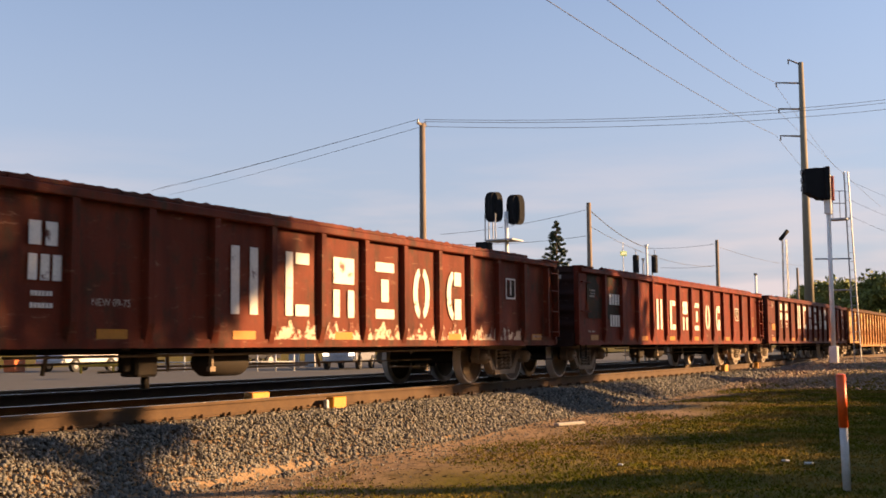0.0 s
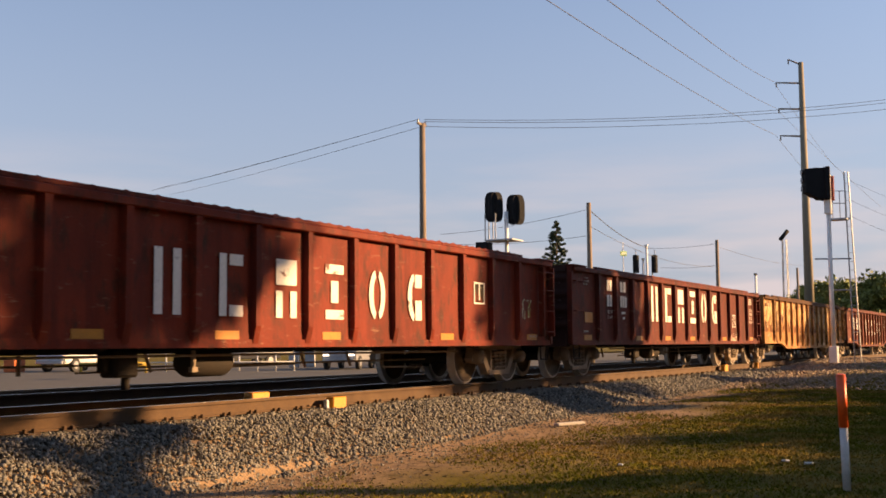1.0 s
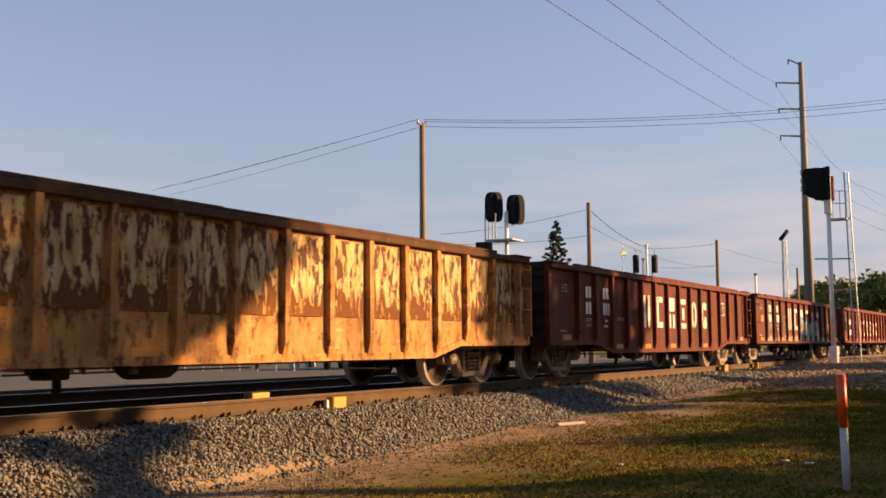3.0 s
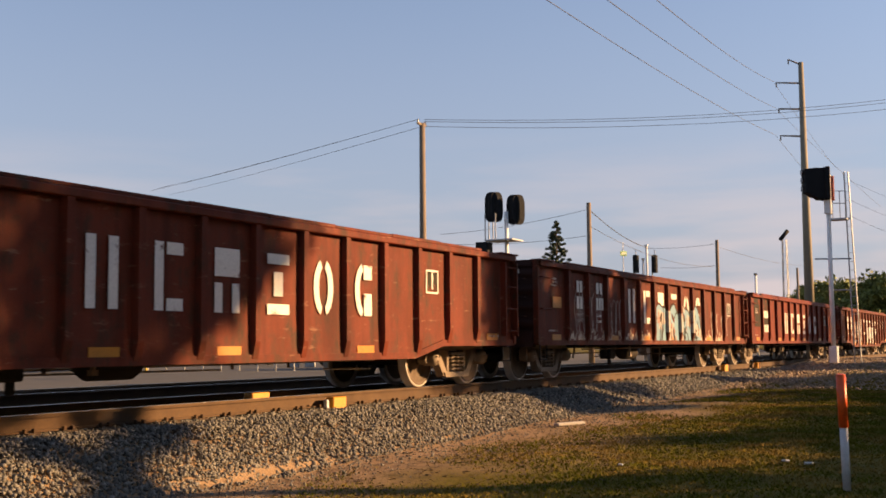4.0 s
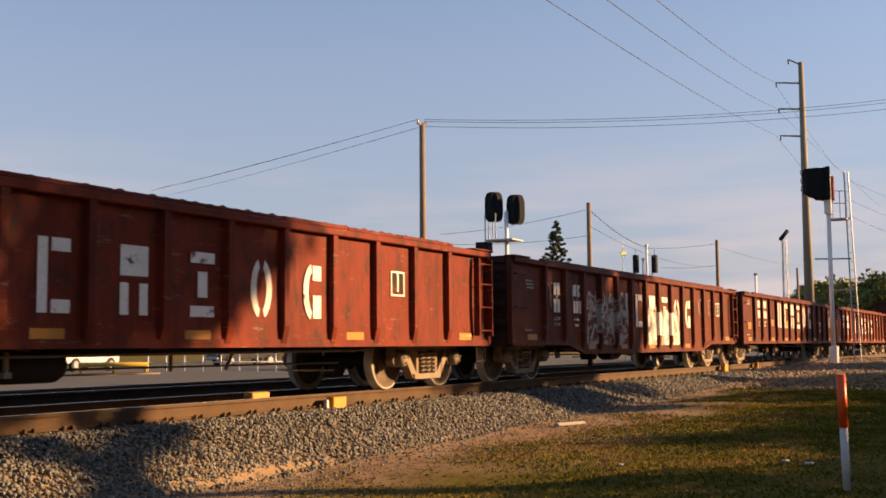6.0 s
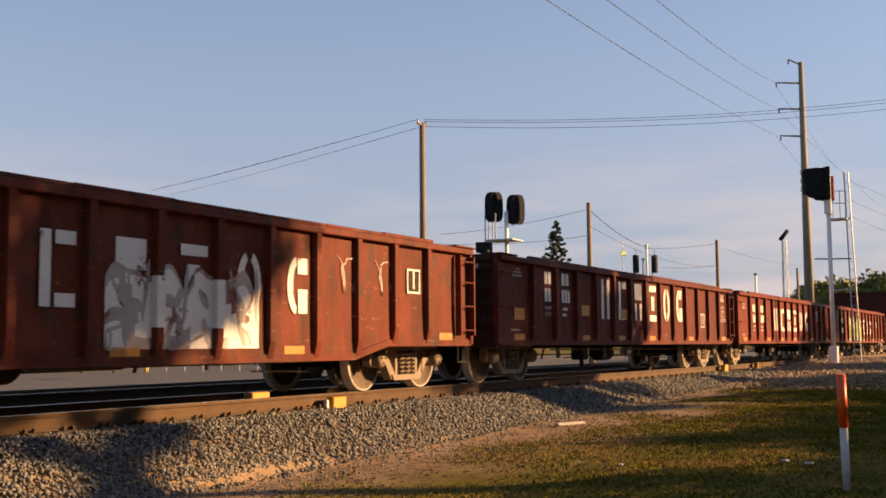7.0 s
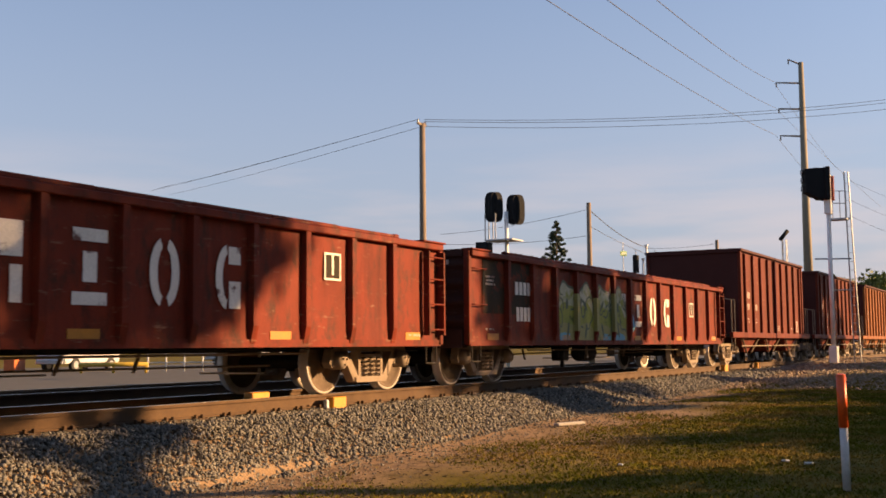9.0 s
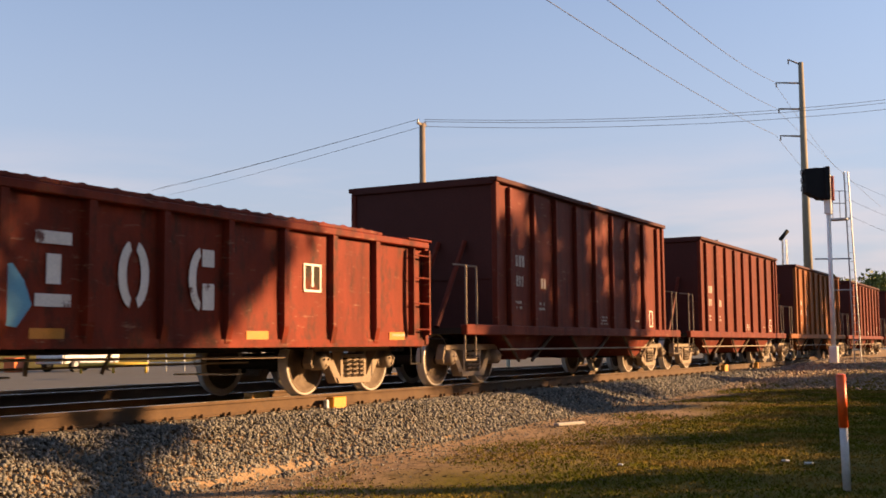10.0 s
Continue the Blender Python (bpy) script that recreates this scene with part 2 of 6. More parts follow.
def ground_material():
    """Dirt, dry grass and gravel by noise and by distance from the track."""
    m = mat("ground_earth", (0.34, 0.225, 0.130), 0.95, 0, (0.23, 0.150, 0.085), 2.2, 0.7, 40, 0.6, (0.15, 0.10, 0.06), (0.54, 0.62), 3.0, depth=0.02, spec=0.1)
    n, l = m.node_tree.nodes, m.node_tree.links
    b = n["Principled BSDF"]
    old = b.inputs["Base Color"].links[0].from_socket
    geo = n.new("ShaderNodeNewGeometry")
    sep = n.new("ShaderNodeSeparateXYZ")
    l.new(geo.outputs["Position"], sep.inputs["Vector"])
    no = n.new("ShaderNodeTexNoise")
    no.inputs["Scale"].default_value, no.inputs["Detail"].default_value = 0.55, 8
    l.new(geo.outputs["Position"], no.inputs["Vector"])
    wob = n.new("ShaderNodeMath")
    wob.operation = "MULTIPLY_ADD"
    wob.inputs[1].default_value, wob.inputs[2].default_value = 5.0, -2.5
    l.new(no.outputs["Fac"], wob.inputs[0])
    ad = n.new("ShaderNodeMath")
    ad.operation = "ADD"
    l.new(sep.outputs["Y"], ad.inputs[0])
    l.new(wob.outputs["Value"], ad.inputs[1])
    mr = n.new("ShaderNodeMapRange")
    mr.inputs["From Min"].default_value, mr.inputs["From Max"].default_value = 5.1, 6.9
    mr.inputs["To Min"].default_value, mr.inputs["To Max"].default_value = 1.0, 0.0
    l.new(ad.outputs["Value"], mr.inputs["Value"])
    far = n.new("ShaderNodeMapRange")
    far.inputs["From Min"].default_value, far.inputs["From Max"].default_value = 17.4, 18.6
    l.new(sep.outputs["Y"], far.inputs["Value"])
    both = n.new("ShaderNodeMath")
    both.operation = "MAXIMUM"
    l.new(mr.outputs["Result"], both.inputs[0])
    l.new(far.outputs["Result"], both.inputs[1])
    g2 = n.new("ShaderNodeTexNoise")
    g2.inputs["Scale"].default_value, g2.inputs["Detail"].default_value = 9.0, 8
    l.new(geo.outputs["Position"], g2.inputs["Vector"])
    gc = n.new("ShaderNodeMixRGB")
    gc.inputs["Color1"].default_value, gc.inputs["Color2"].default_value = (0.070, 0.066, 0.007, 1), (0.155, 0.105, 0.018, 1)
    l.new(g2.outputs["Fac"], gc.inputs["Fac"])
    mx = n.new("ShaderNodeMixRGB")
    l.new(both.outputs["Value"], mx.inputs["Fac"])
    l.new(old, mx.inputs["Color1"])
    l.new(gc.outputs["Color"], mx.inputs["Color2"])
    l.new(mx.outputs["Color"], b.inputs["Base Color"])
    return m


M_GROUND = ground_material()


# ---- mesh helpers ----
def box(bm, x0, x1, y0, y1, z0, z1, bevel=0.0):
    vs = [bm.verts.new((x, y, z)) for x in (x0, x1) for y in (y0, y1) for z in (z0, z1)]
    fs = [bm.faces.new([vs[i] for i in q]) for q in ((0, 1, 3, 2), (4, 6, 7, 5), (0, 4, 5, 1), (2, 3, 7, 6), (0, 2, 6, 4), (1, 5, 7, 3))]
    if bevel:
        bmesh.ops.bevel(bm, geom=list({e for f in fs for e in f.edges}), offset=bevel, segments=1, affect="EDGES")
    return bm


def tube(bm, a, b, r0, r1=None, n=8):
    """A round bar from a to b."""
    a, b = Vector(a), Vector(b)
    r1 = r0 if r1 is None else r1
    q = (b - a).to_track_quat("Z", "Y")
    rings = []
    for c, r in ((a, r0), (b, r1)):
        rings.append([bm.verts.new(c + q @ Vector((r * math.cos(2 * math.pi * i / n), r * math.sin(2 * math.pi * i / n), 0))) for i in range(n)])
    for i in range(n):
        f = bm.faces.new((rings[0][i], rings[0][(i + 1) % n], rings[1][(i + 1) % n], rings[1][i]))
        f.smooth = n > 6
    bm.faces.new(rings[0][::-1])
    bm.faces.new(rings[1])
    return bm


def prism(bm, pts, y0, y1):
    """The outline pts in x and z, drawn from y0 to y1."""
    a = [bm.verts.new((x, y0, z)) for x, z in pts]
    b = [bm.verts.new((x, y1, z)) for x, z in pts]
    n = len(pts)
    bm.faces.new(a)
    bm.faces.new(b[::-1])
    for i in range(n):
        bm.faces.new((a[i], b[i], b[(i + 1) % n], a[(i + 1) % n]))
    return bm


def lathe(bm, prof, n=28, axis_y=True):
    """Turns the outline prof (radius, y) round the y axis."""
    rings = [[bm.verts.new((r * math.cos(2 * math.pi * i / n), y, r * math.sin(2 * math.pi * i / n))) for i in range(n)] for r, y in prof]
    for a, b in zip(rings, rings[1:]):
        for i in range(n):
            bm.faces.new((a[i], a[(i + 1) % n], b[(i + 1) % n], b[i])).smooth = True
    return rings


def finish(bm, name, material):
    bmesh.ops.recalc_face_normals(bm, faces=bm.faces)
    me = bpy.data.meshes.new(name)
    bm.to_mesh(me)
    bm.free()
    for m in material if isinstance(material, (list, tuple)) else [material]:
        me.materials.append(m)
    return me


def part(name, bm, material, parent, label="", at=None):
    me = bm if isinstance(bm, bpy.types.Mesh) else finish(bm, name, material)
    ob = new(name, me)
    ob.parent = parent
    if at is not None:
        ob.matrix_basis = at
    if label:
        tagged(ob, label)
    return ob


def thing(name, label, category, at=None, group="", kind=""):
    ob = new(name)
    ob.empty_display_size = 0.2
    if at is not None:
        ob.matrix_basis = at
    return tagged(ob, label, category, group, kind)


def setting(name, bm, material, label, category=""):
    me = bm if isinstance(bm, bpy.types.Mesh) else finish(bm, name, material)
    return tagged(new(name, me), label, category or name.split("_")[0], kind="structure")


def B():
    return bmesh.new()


def text_mesh(words, size, material):
    """Words as a flat mesh in x and z, from the built-in font."""
    cu = bpy.data.curves.new("words", "FONT")
    cu.body, cu.size, cu.extrude = words, size, 0.0
    cu.align_x, cu.align_y = "CENTER", "CENTER"
    ob = bpy.data.objects.new("words", cu)
    scene.collection.objects.link(ob)
    dg = bpy.context.evaluated_depsgraph_get()
    me = bpy.data.meshes.new_from_object(ob.evaluated_get(dg))
    bpy.data.objects.remove(ob)
    me.transform(Matrix.Rotation(radians(90), 4, "X"))
    me.materials.clear()
    me.materials.append(material)
    return me


# ---- ground, track and road ----
TRACK_Y = 10.36
RAIL_H = 0.19


def ground_z(x, y):
    g = -0.75 + 0.0165 * (min(max(x, -20), 50) - 11)
    toe, top = 7.95, 8.72
    if y <= toe:
        z = g + 0.035 * math.sin(x * 0.9 + y) * math.cos(y * 1.3 - x * 0.4)
        z -= 0.02 * max(0.0, 3.0 - y) if y > -30 else 0.66
        z += 0.22 * math.exp(-((x - 44) / 8.0) ** 2) * min(1.0, max(0.0, (y - 1.0) / 4.0))
    elif y <= top:
        f = (y - toe) / (top - toe)
        z = g + (-0.27 - g) * f
    elif y <= 18.0:
        z = -0.27
    elif y <= 20.0:
        z = -0.27 - 0.25 * (y - 18.0) / 2
    else:
        z = -0.52
    return z


def build_ground():
    xs = [-3000, -800, -300, -150] + list(np.arange(-100, 0, 10)) + list(np.arange(0, 60, 0.8)) + list(np.arange(60, 130, 5)) + [150, 200, 300, 500, 1000, 3000]
    ys = [-3000, -600, -200, -100, -60, -30] + list(np.arange(-28, -2, 4)) + list(np.arange(-2, 8.8, 0.4)) + [7.95, 8.72, 9.5, 12, 15, 18, 20, 25, 30, 40, 60, 100, 200, 500, 1500, 3000]
    ys = sorted(set(round(float(y), 3) for y in ys))
    vs = [(x, y, ground_z(x, y) - (0.09 if 8.1 < y < 9.6 else 0.0)) for x in xs for y in ys]
    n = len(ys)
    fs = [(i * n + j, (i + 1) * n + j, (i + 1) * n + j + 1, i * n + j + 1) for i in range(len(xs) - 1) for j in range(n - 1)]
    me = bpy.data.meshes.new("ground")
    me.from_pydata(vs, [], fs)
    me.materials.append(M_GROUND)
    for p in me.polygons:
        p.use_smooth = True
    return setting("ground", me, None, "dry earth and patchy grass beside the railway", "ground")


def rock_field(name, spots, sizes, material, label, category, seed=1):
    """Many small angular stones as one mesh."""
    rng = np.random.default_rng(seed)
    base = np.array([(1, 0, 0), (-1, 0, 0), (0, 1, 0), (0, -1, 0), (0, 0, 1), (0, 0, -1), (.6, .6, .6), (-.6, -.6, .55), (.6, -.6, -.5), (-.6, .6, -.5)], float)[:6]
    tri = np.array([(0, 2, 4), (2, 1, 4), (1, 3, 4), (3, 0, 4), (2, 0, 5), (1, 2, 5), (3, 1, 5), (0, 3, 5)])
    n = len(spots)
    v = base[None] * rng.uniform(0.55, 1.15, (n, 6, 1)) * rng.uniform(0.6, 1.1, (n, 1, 3))
    v += rng.uniform(-0.28, 0.28, (n, 6, 3))
    ang = rng.uniform(0, 6.283, (n, 3))
    for ax in range(3):
        c, s = np.cos(ang[:, ax])[:, None], np.sin(ang[:, ax])[:, None]
        i, j = [(1, 2), (0, 2), (0, 1)][ax]
        a, b = v[:, :, i].copy(), v[:, :, j].copy()
        v[:, :, i], v[:, :, j] = a * c - b * s, a * s + b * c
    v = v * np.asarray(sizes)[:, None, None] + np.asarray(spots)[:, None, :]
    f = (tri[None] + 6 * np.arange(n)[:, None, None]).reshape(-1, 3)
    me = bpy.data.meshes.new(name)
    me.vertices.add(n * 6)
    me.vertices.foreach_set("co", v.reshape(-1))
    me.loops.add(len(f) * 3)
    me.loops.foreach_set("vertex_index", f.reshape(-1))
    me.polygons.add(len(f))
    me.polygons.foreach_set("loop_start", np.arange(0, len(f) * 3, 3))
    me.update(calc_edges=True)
    me.materials.append(material)
    return tagged(new(name, me), label, category, kind="stuff")


def build_ballast():
    bm = B()
    for x in np.arange(-40, 220, 4.0):
        for y0, y1, z in ((8.95, 18.2, -0.240),):
            box(bm, x, x + 4.0, y0, y1, z - 0.05, z)
    setting("ballast_bed", bm, M_GRAVELBED, "grey ballast bed under both tracks", "ballast")
    rng = np.random.default_rng(4)
    spots, sizes = [], []

    def shoulder(x, y):
        g = ground_z(x, 7.95)
        return ground_z(x, y) if y < 7.95 else g + (-0.235 - g) * min(1.0, (y - 7.95) / 0.95)
    for x0, x1, per, sz in ((4, 18, 1000, 0.031), (18, 30, 560, 0.037), (30, 62, 220, 0.052)):
        m = int((x1 - x0) * 2.0 * per)
        x, y = rng.uniform(x0, x1, m), rng.uniform(7.75, 9.75, m)
        keep = (y > 8.0) | (rng.random(m) < (y - 7.70) * 2.2)
        for a, b in zip(x[keep], y[keep]):
            spots.append((a, b, shoulder(a, b) + rng.uniform(-0.012, 0.03)))
            sizes.append(sz * rng.uniform(0.6, 1.35))
    # stones between the rails and on towards the second track
    m = 9000
    for a, b in zip(rng.uniform(3, 50, m), rng.uniform(9.9, 13.0, m)):
        spots.append((a, b, -0.235 + rng.uniform(-0.01, 0.02)))
        sizes.append(0.04 * rng.uniform(0.6, 1.3))
    # strays on the dirt
    m = 2600
    for a, b in zip(rng.uniform(5, 34, m), 7.9 - np.abs(rng.normal(0, 0.55, m))):
        spots.append((a, b, ground_z(a, b) + 0.004))
        sizes.append(0.022 * rng.uniform(0.5, 1.4))
    rock_field("ballast_stones", spots, sizes, M_STONE, "loose grey-brown crushed ballast stones", "ballast")
    # gravel spread round the foot of the mast
    spots, sizes = [], []
    m = 9000
    for a, b in zip(rng.uniform(29, 60, m), rng.uniform(3.2, 8.0, m)):
        spots.append((a, b, ground_z(a, b) + 0.01))
        sizes.append(0.05 * rng.uniform(0.5, 1.3))
    rock_field("gravel", spots, sizes, M_TANSTONE, "loose tan gravel round the signal mast", "gravel", 2)


def build_track(yc, name, label, ties=True, span=(-170.0, 260.0)):
    t = thing(name, label, "railway track", pose(0, yc, 0), kind="structure")
    hw = 0.7175
    for sgn in (-1, 1):
        y = sgn * (hw + 0.036)
        bm = B()
        box(bm, span[0], span[1], y - 0.07, y + 0.07, -RAIL_H, -RAIL_H + 0.022)
        box(bm, span[0], span[1], y - 0.010, y + 0.010, -RAIL_H + 0.022, -0.040)
        box(bm, span[0], span[1], y - 0.036, y + 0.036, -0.040, -0.003)
        rail = part("rail", bm, M_RAIL, t, "rusty brown steel rail")
        bm = B()
        box(bm, span[0], span[1], y - 0.030, y + 0.030, -0.003, 0.0)
        part("rail_head", bm, M_RAILTOP, rail, "polished running surface of the rail")
    if ties:
        bm = B()
        box(bm, -0.115, 0.115, -1.30, 1.30, -RAIL_H - 0.16, -RAIL_H - 0.012, 0.008)
        tie = finish(bm, "tie", M_TIE)
        bm = B()
        box(bm, -0.09, 0.09, -0.19, 0.19, -0.011, 0.0)
        for sx, sy in ((-0.06, -0.1), (0.06, -0.1), (-0.06, 0.1), (0.06, 0.1)):
            box(bm, sx - 0.016, sx + 0.016, sy - 0.02, sy + 0.02, 0.0, 0.045)
        plate = finish(bm, "tie_plate", M_RAIL)
        rng = random.Random(7)
        for k in range(100):
            x = 3.0 + 0.53 * k
            o = part("tie", tie, None, t, at=pose(x, 0, 0, 0, 0, rng.uniform(-1, 1)))
            for sgn in (-1, 1):
                part("tie_plate", plate, None, o, at=pose(0, sgn * (hw + 0.036), -RAIL_H))
    return t


build_ground()
build_ballast()
main_track = build_track(TRACK_Y, "railway_track", "rusty main line rails on wooden ties in grey ballast")
build_track(TRACK_Y + 4.6, "siding_track", "second pair of rails behind the train", ties=False)
bm = B()
box(bm, -200, 400, 24.0, 60.0, -0.60, -0.50)
setting("road", bm, M_ASPHALT, "worn grey asphalt road beyond the tracks", "road")
bm = B()
box(bm, -200, 400, 23.7, 24.0, -0.60, -0.38, 0.02)
setting("kerb", bm, M_CONCRETE, "pale concrete kerb along the road", "kerb")


# ---- train ----
SPEED = 17.86
R_WHEEL = 0.457
SHEET_Y = -1.575
SILL_Z, TOP_Z = 0.71, 2.33
LETTERS = ("two_bars", "bracket", "flag", "stairs", "ring", "hook")


def wheel_mesh():
    bm = B()
    o = 0.83
    rings = lathe(bm, [(0.0, o - 0.02), (0.11, o - 0.02), (0.12, o - 0.05), (0.17, o - 0.075), (0.30, o - 0.062), (0.375, o - 0.012), (0.382, o), (0.425, o + 0.001), (0.452, o), (0.457, o - 0.008),
                       (0.460, o - 0.10), (0.483, o - 0.113), (0.483, o - 0.132), (0.38, o - 0.14), (0.36, o - 0.11), (0.14, o - 0.12), (0.0, o - 0.12)], 40)
    for f in bm.faces:
        r = max(math.hypot(v.co.x, v.co.z) for v in f.verts)
        f.material_index = 1 if r > 0.44 else 0
    # dark grease arcs and cast ribs on the plate make the turning visible
    for k in range(3):
        a = 2.1 * k
        c = Vector((0.24 * math.cos(a), o - 0.068, 0.24 * math.sin(a)))
        tube(bm, c + Vector((0, -0.004, 0)), c + Vector((0, 0.006, 0)), 0.022, n=8)
    return finish(bm, "wheel", [M_WHEELFACE, M_RIM])


WHEEL = wheel_mesh()
bm = B()
lathe(bm, [(0.0, -0.95), (0.075, -0.95), (0.085, -0.70), (0.085, 0.70), (0.075, 0.95), (0.0, 0.95)], 12)
AXLE = finish(bm, "axle", M_BLACK)


def sideframe_mesh():
    """One cast side of a three-piece truck, its outside at negative y."""
    bm = B()
    y0, y1 = -0.075, 0.075
    prism(bm, [(-1.04, 0.66), (-0.98, 0.72), (0.98, 0.72), (1.04, 0.66), (1.04, 0.62), (-1.04, 0.62)], y0, y1)
    for s in (-1, 1):
        prism(bm, [(s * 0.80, 0.63), (s * 0.64, 0.63), (s * 0.31, 0.20), (s * 0.46, 0.17)], y0, y1)
        prism(bm, [(s * 0.28, 0.63), (s * 0.345, 0.63), (s * 0.345, 0.22), (s * 0.28, 0.22)], y0, y1)
        prism(bm, [(s * 1.04, 0.66), (s * 1.10, 0.46), (s * 1.05, 0.38), (s * 1.015, 0.44), (s * 0.99, 0.63)], y0, y1)
        prism(bm, [(s * 0.80, 0.63), (s * 0.77, 0.44), (s * 0.72, 0.40), (s * 0.68, 0.48), (s * 0.66, 0.63)], y0, y1)
    prism(bm, [(-0.46, 0.24), (0.46, 0.24), (0.42, 0.155), (-0.42, 0.155)], y0 * 1.3, y1 * 1.3)
    return finish(bm, "side_frame", M_STEEL)


def spring_mesh():
    bm = B()
    for k in range(3):
        x = -0.18 + 0.18 * k
        pts = [(x + 0.080 * math.cos(a), -0.05 + 0.080 * math.sin(a), 0.245 + 0.0107 * a) for a in np.arange(0, 2 * math.pi * 4.2, math.pi / 4)]
        for a, b in zip(pts, pts[1:]):
            tube(bm, a, b, 0.018, n=5)
    box(bm, -0.27, 0.27, -0.12, 0.05, 0.53, 0.58)
    return finish(bm, "spring", M_STEEL)


def bearing_mesh():
    bm = B()
    lathe(bm, [(0.0, -0.20), (0.070, -0.20), (0.10, -0.18), (0.128, -0.15), (0.132, 0.05), (0.0, 0.05)], 16)
    for k in range(3):
        a = 2.094 * k + 0.5
        tube(bm, (0.055 * math.cos(a), -0.222, 0.055 * math.sin(a)), (0.055 * math.cos(a), -0.18, 0.055 * math.sin(a)), 0.018, n=6)
    return finish(bm, "bearing_cap", M_STEEL)


def bolster_mesh():
    bm = B()
    box(bm, -0.20, 0.20, -1.06, 1.06, 0.44, 0.60, 0.02)
    box(bm, -0.28, 0.28, -0.2, 0.2, 0.60, 0.74, 0.02)
    for s in (-1, 1):
        box(bm, s * 0.35 - 0.03, s * 0.35 + 0.03, -0.9, 0.9, 0.36, 0.44)
        for y in (-0.74, 0.74):
            box(bm, s * 0.40 - 0.05, s * 0.40 + 0.05, y - 0.06, y + 0.06, 0.30, 0.56, 0.01)
    return finish(bm, "bolster", M_BLACK)


SIDEFRAME, SPRING, BEARING, BOLSTER = sideframe_mesh(), spring_mesh(), bearing_mesh(), bolster_mesh()
WHEELSETS = []


def add_truck(car, xc):
    part("bolster", BOLSTER, None, car, at=pose(xc, 0, 0))
    for s, turn in ((-1, 0), (1, 180)):
        fr = part("side_frame", SIDEFRAME, None, car, "dusty cast steel truck side frame", at=pose(xc, s * 1.0, 0, 0, 0, turn))
        part("spring", SPRING, None, fr, at=pose(0, 0, 0))
        for dx in (-0.889, 0.889):
            part("bearing_cap", BEARING, None, fr, at=pose(dx, 0, R_WHEEL + 0.03))
    for dx in (-0.889, 0.889):
        ax = part("axle", AXLE, None, car, at=pose(xc + dx, 0, R_WHEEL))
        part("wheel", WHEEL, None, ax, "rusty wheel with bright worn rim", at=pose(0, 0, 0, 0, 0, 180))
        part("wheel", WHEEL, None, ax, "rusty wheel with bright worn rim", at=pose(0, 0, 0))
        WHEELSETS.append((ax, xc + dx))


def coupler_mesh(s):
    bm = B()
    box(bm, min(0, s * 0.34), max(0, s * 0.34), -0.08, 0.08, 0.74, 0.92, 0.015)
    prism(bm, [(s * 0.30, 0.70), (s * 0.52, 0.72), (s * 0.535, 0.83), (s * 0.52, 0.95), (s * 0.30, 0.97)], -0.17, 0.13)
    tube(bm, (s * 0.25, 0.25, 0.70), (s * 0.45, 0.2, 0.42), 0.022, n=6)
    tube(bm, (s * 0.45, 0.2, 0.42), (s * 0.535, 0.05, 0.40), 0.022, n=6)
    tube(bm, (s * 0.12, -1.25, 0.80), (s * 0.12, 0.0, 0.86), 0.014, n=6)
    return finish(bm, "coupler", M_BLACK)


COUPLER = {s: coupler_mesh(s) for s in (-1, 1)}


def underframe(car, L, rng):
    bm = B()
    box(bm, 0.1, L - 0.1, -0.33, 0.33, 0.62, 1.0)
    for x in np.linspace(2.9, L - 2.9, 7):
        box(bm, x - 0.06, x + 0.06, -1.45, 1.45, 0.66, 0.98)
    part("centre_sill", bm, M_BLACK, car)
    for s, x in ((-1, 0.0), (1, L)):
        part("coupler", COUPLER[s], None, car, "black cast steel coupler", at=pose(x, 0, 0))
    bm = B()
    xm = L * 0.42
    r = lathe(bm, [(0.0, -0.42), (0.15, -0.40), (0.19, -0.32), (0.19, 0.32), (0.15, 0.40), (0.0, 0.42)], 16)
    part("air_reservoir", bm, M_BLACK, car, "grimy cylindrical air reservoir", at=pose(xm, -0.95, 0.52, 0, 0, 90))
    bm = B()
    box(bm, -0.18, 0.18, -0.14, 0.14, -0.16, 0.16, 0.03)
    tube(bm, (0.1, 0, -0.16), (0.1, 0, -0.3), 0.05)
    box(bm, -0.30, -0.18, -0.06, 0.06, -0.1, 0.12, 0.02)
    part("brake_valve", bm, M_BLACK, car, at=pose(xm - 1.5, -1.0, 0.52))
    bm = B()
    for x0, x1, y, z, r in ((2.6, 6.2, -0.55, 0.50, 0.016), (6.2, L - 3.0, -0.45, 0.46, 0.016), (3.2, L - 3.2, -1.22, 0.60, 0.018), (L * .3, L * .55, -0.8, 0.42, 0.014)):
        tube(bm, (x0, y, z), (x1, y, z + rng.uniform(-0.04, 0.04)), r, n=6)
    for x in (4.3, 6.2, 7.1, 9.4, 10.6):
        tube(bm, (x, -0.6, 0.62), (x + rng.uniform(-0.15, 0.15), -0.6, 0.40), 0.025, n=6)
    part("brake_rod", bm, M_STEEL, car)
    bm = B()
    tube(bm, (L - 4.6, -0.55, 0.36), (L - 3.2, -0.5, 0.33), 0.014, n=6)
    part("pull_rod", bm, M_RIM, car, "bright worn brake pull rod")
    bm = B()
    tube(bm, (0, 0, 0.72), (0, 0, 0.43), 0.03, n=6)
    box(bm, -0.05, 0.05, -0.03, 0.03, 0.40, 0.46)
    part("brake_hanger", bm, M_STEEL, car, at=pose(L * 0.36 + 0.5, -1.2, 0))


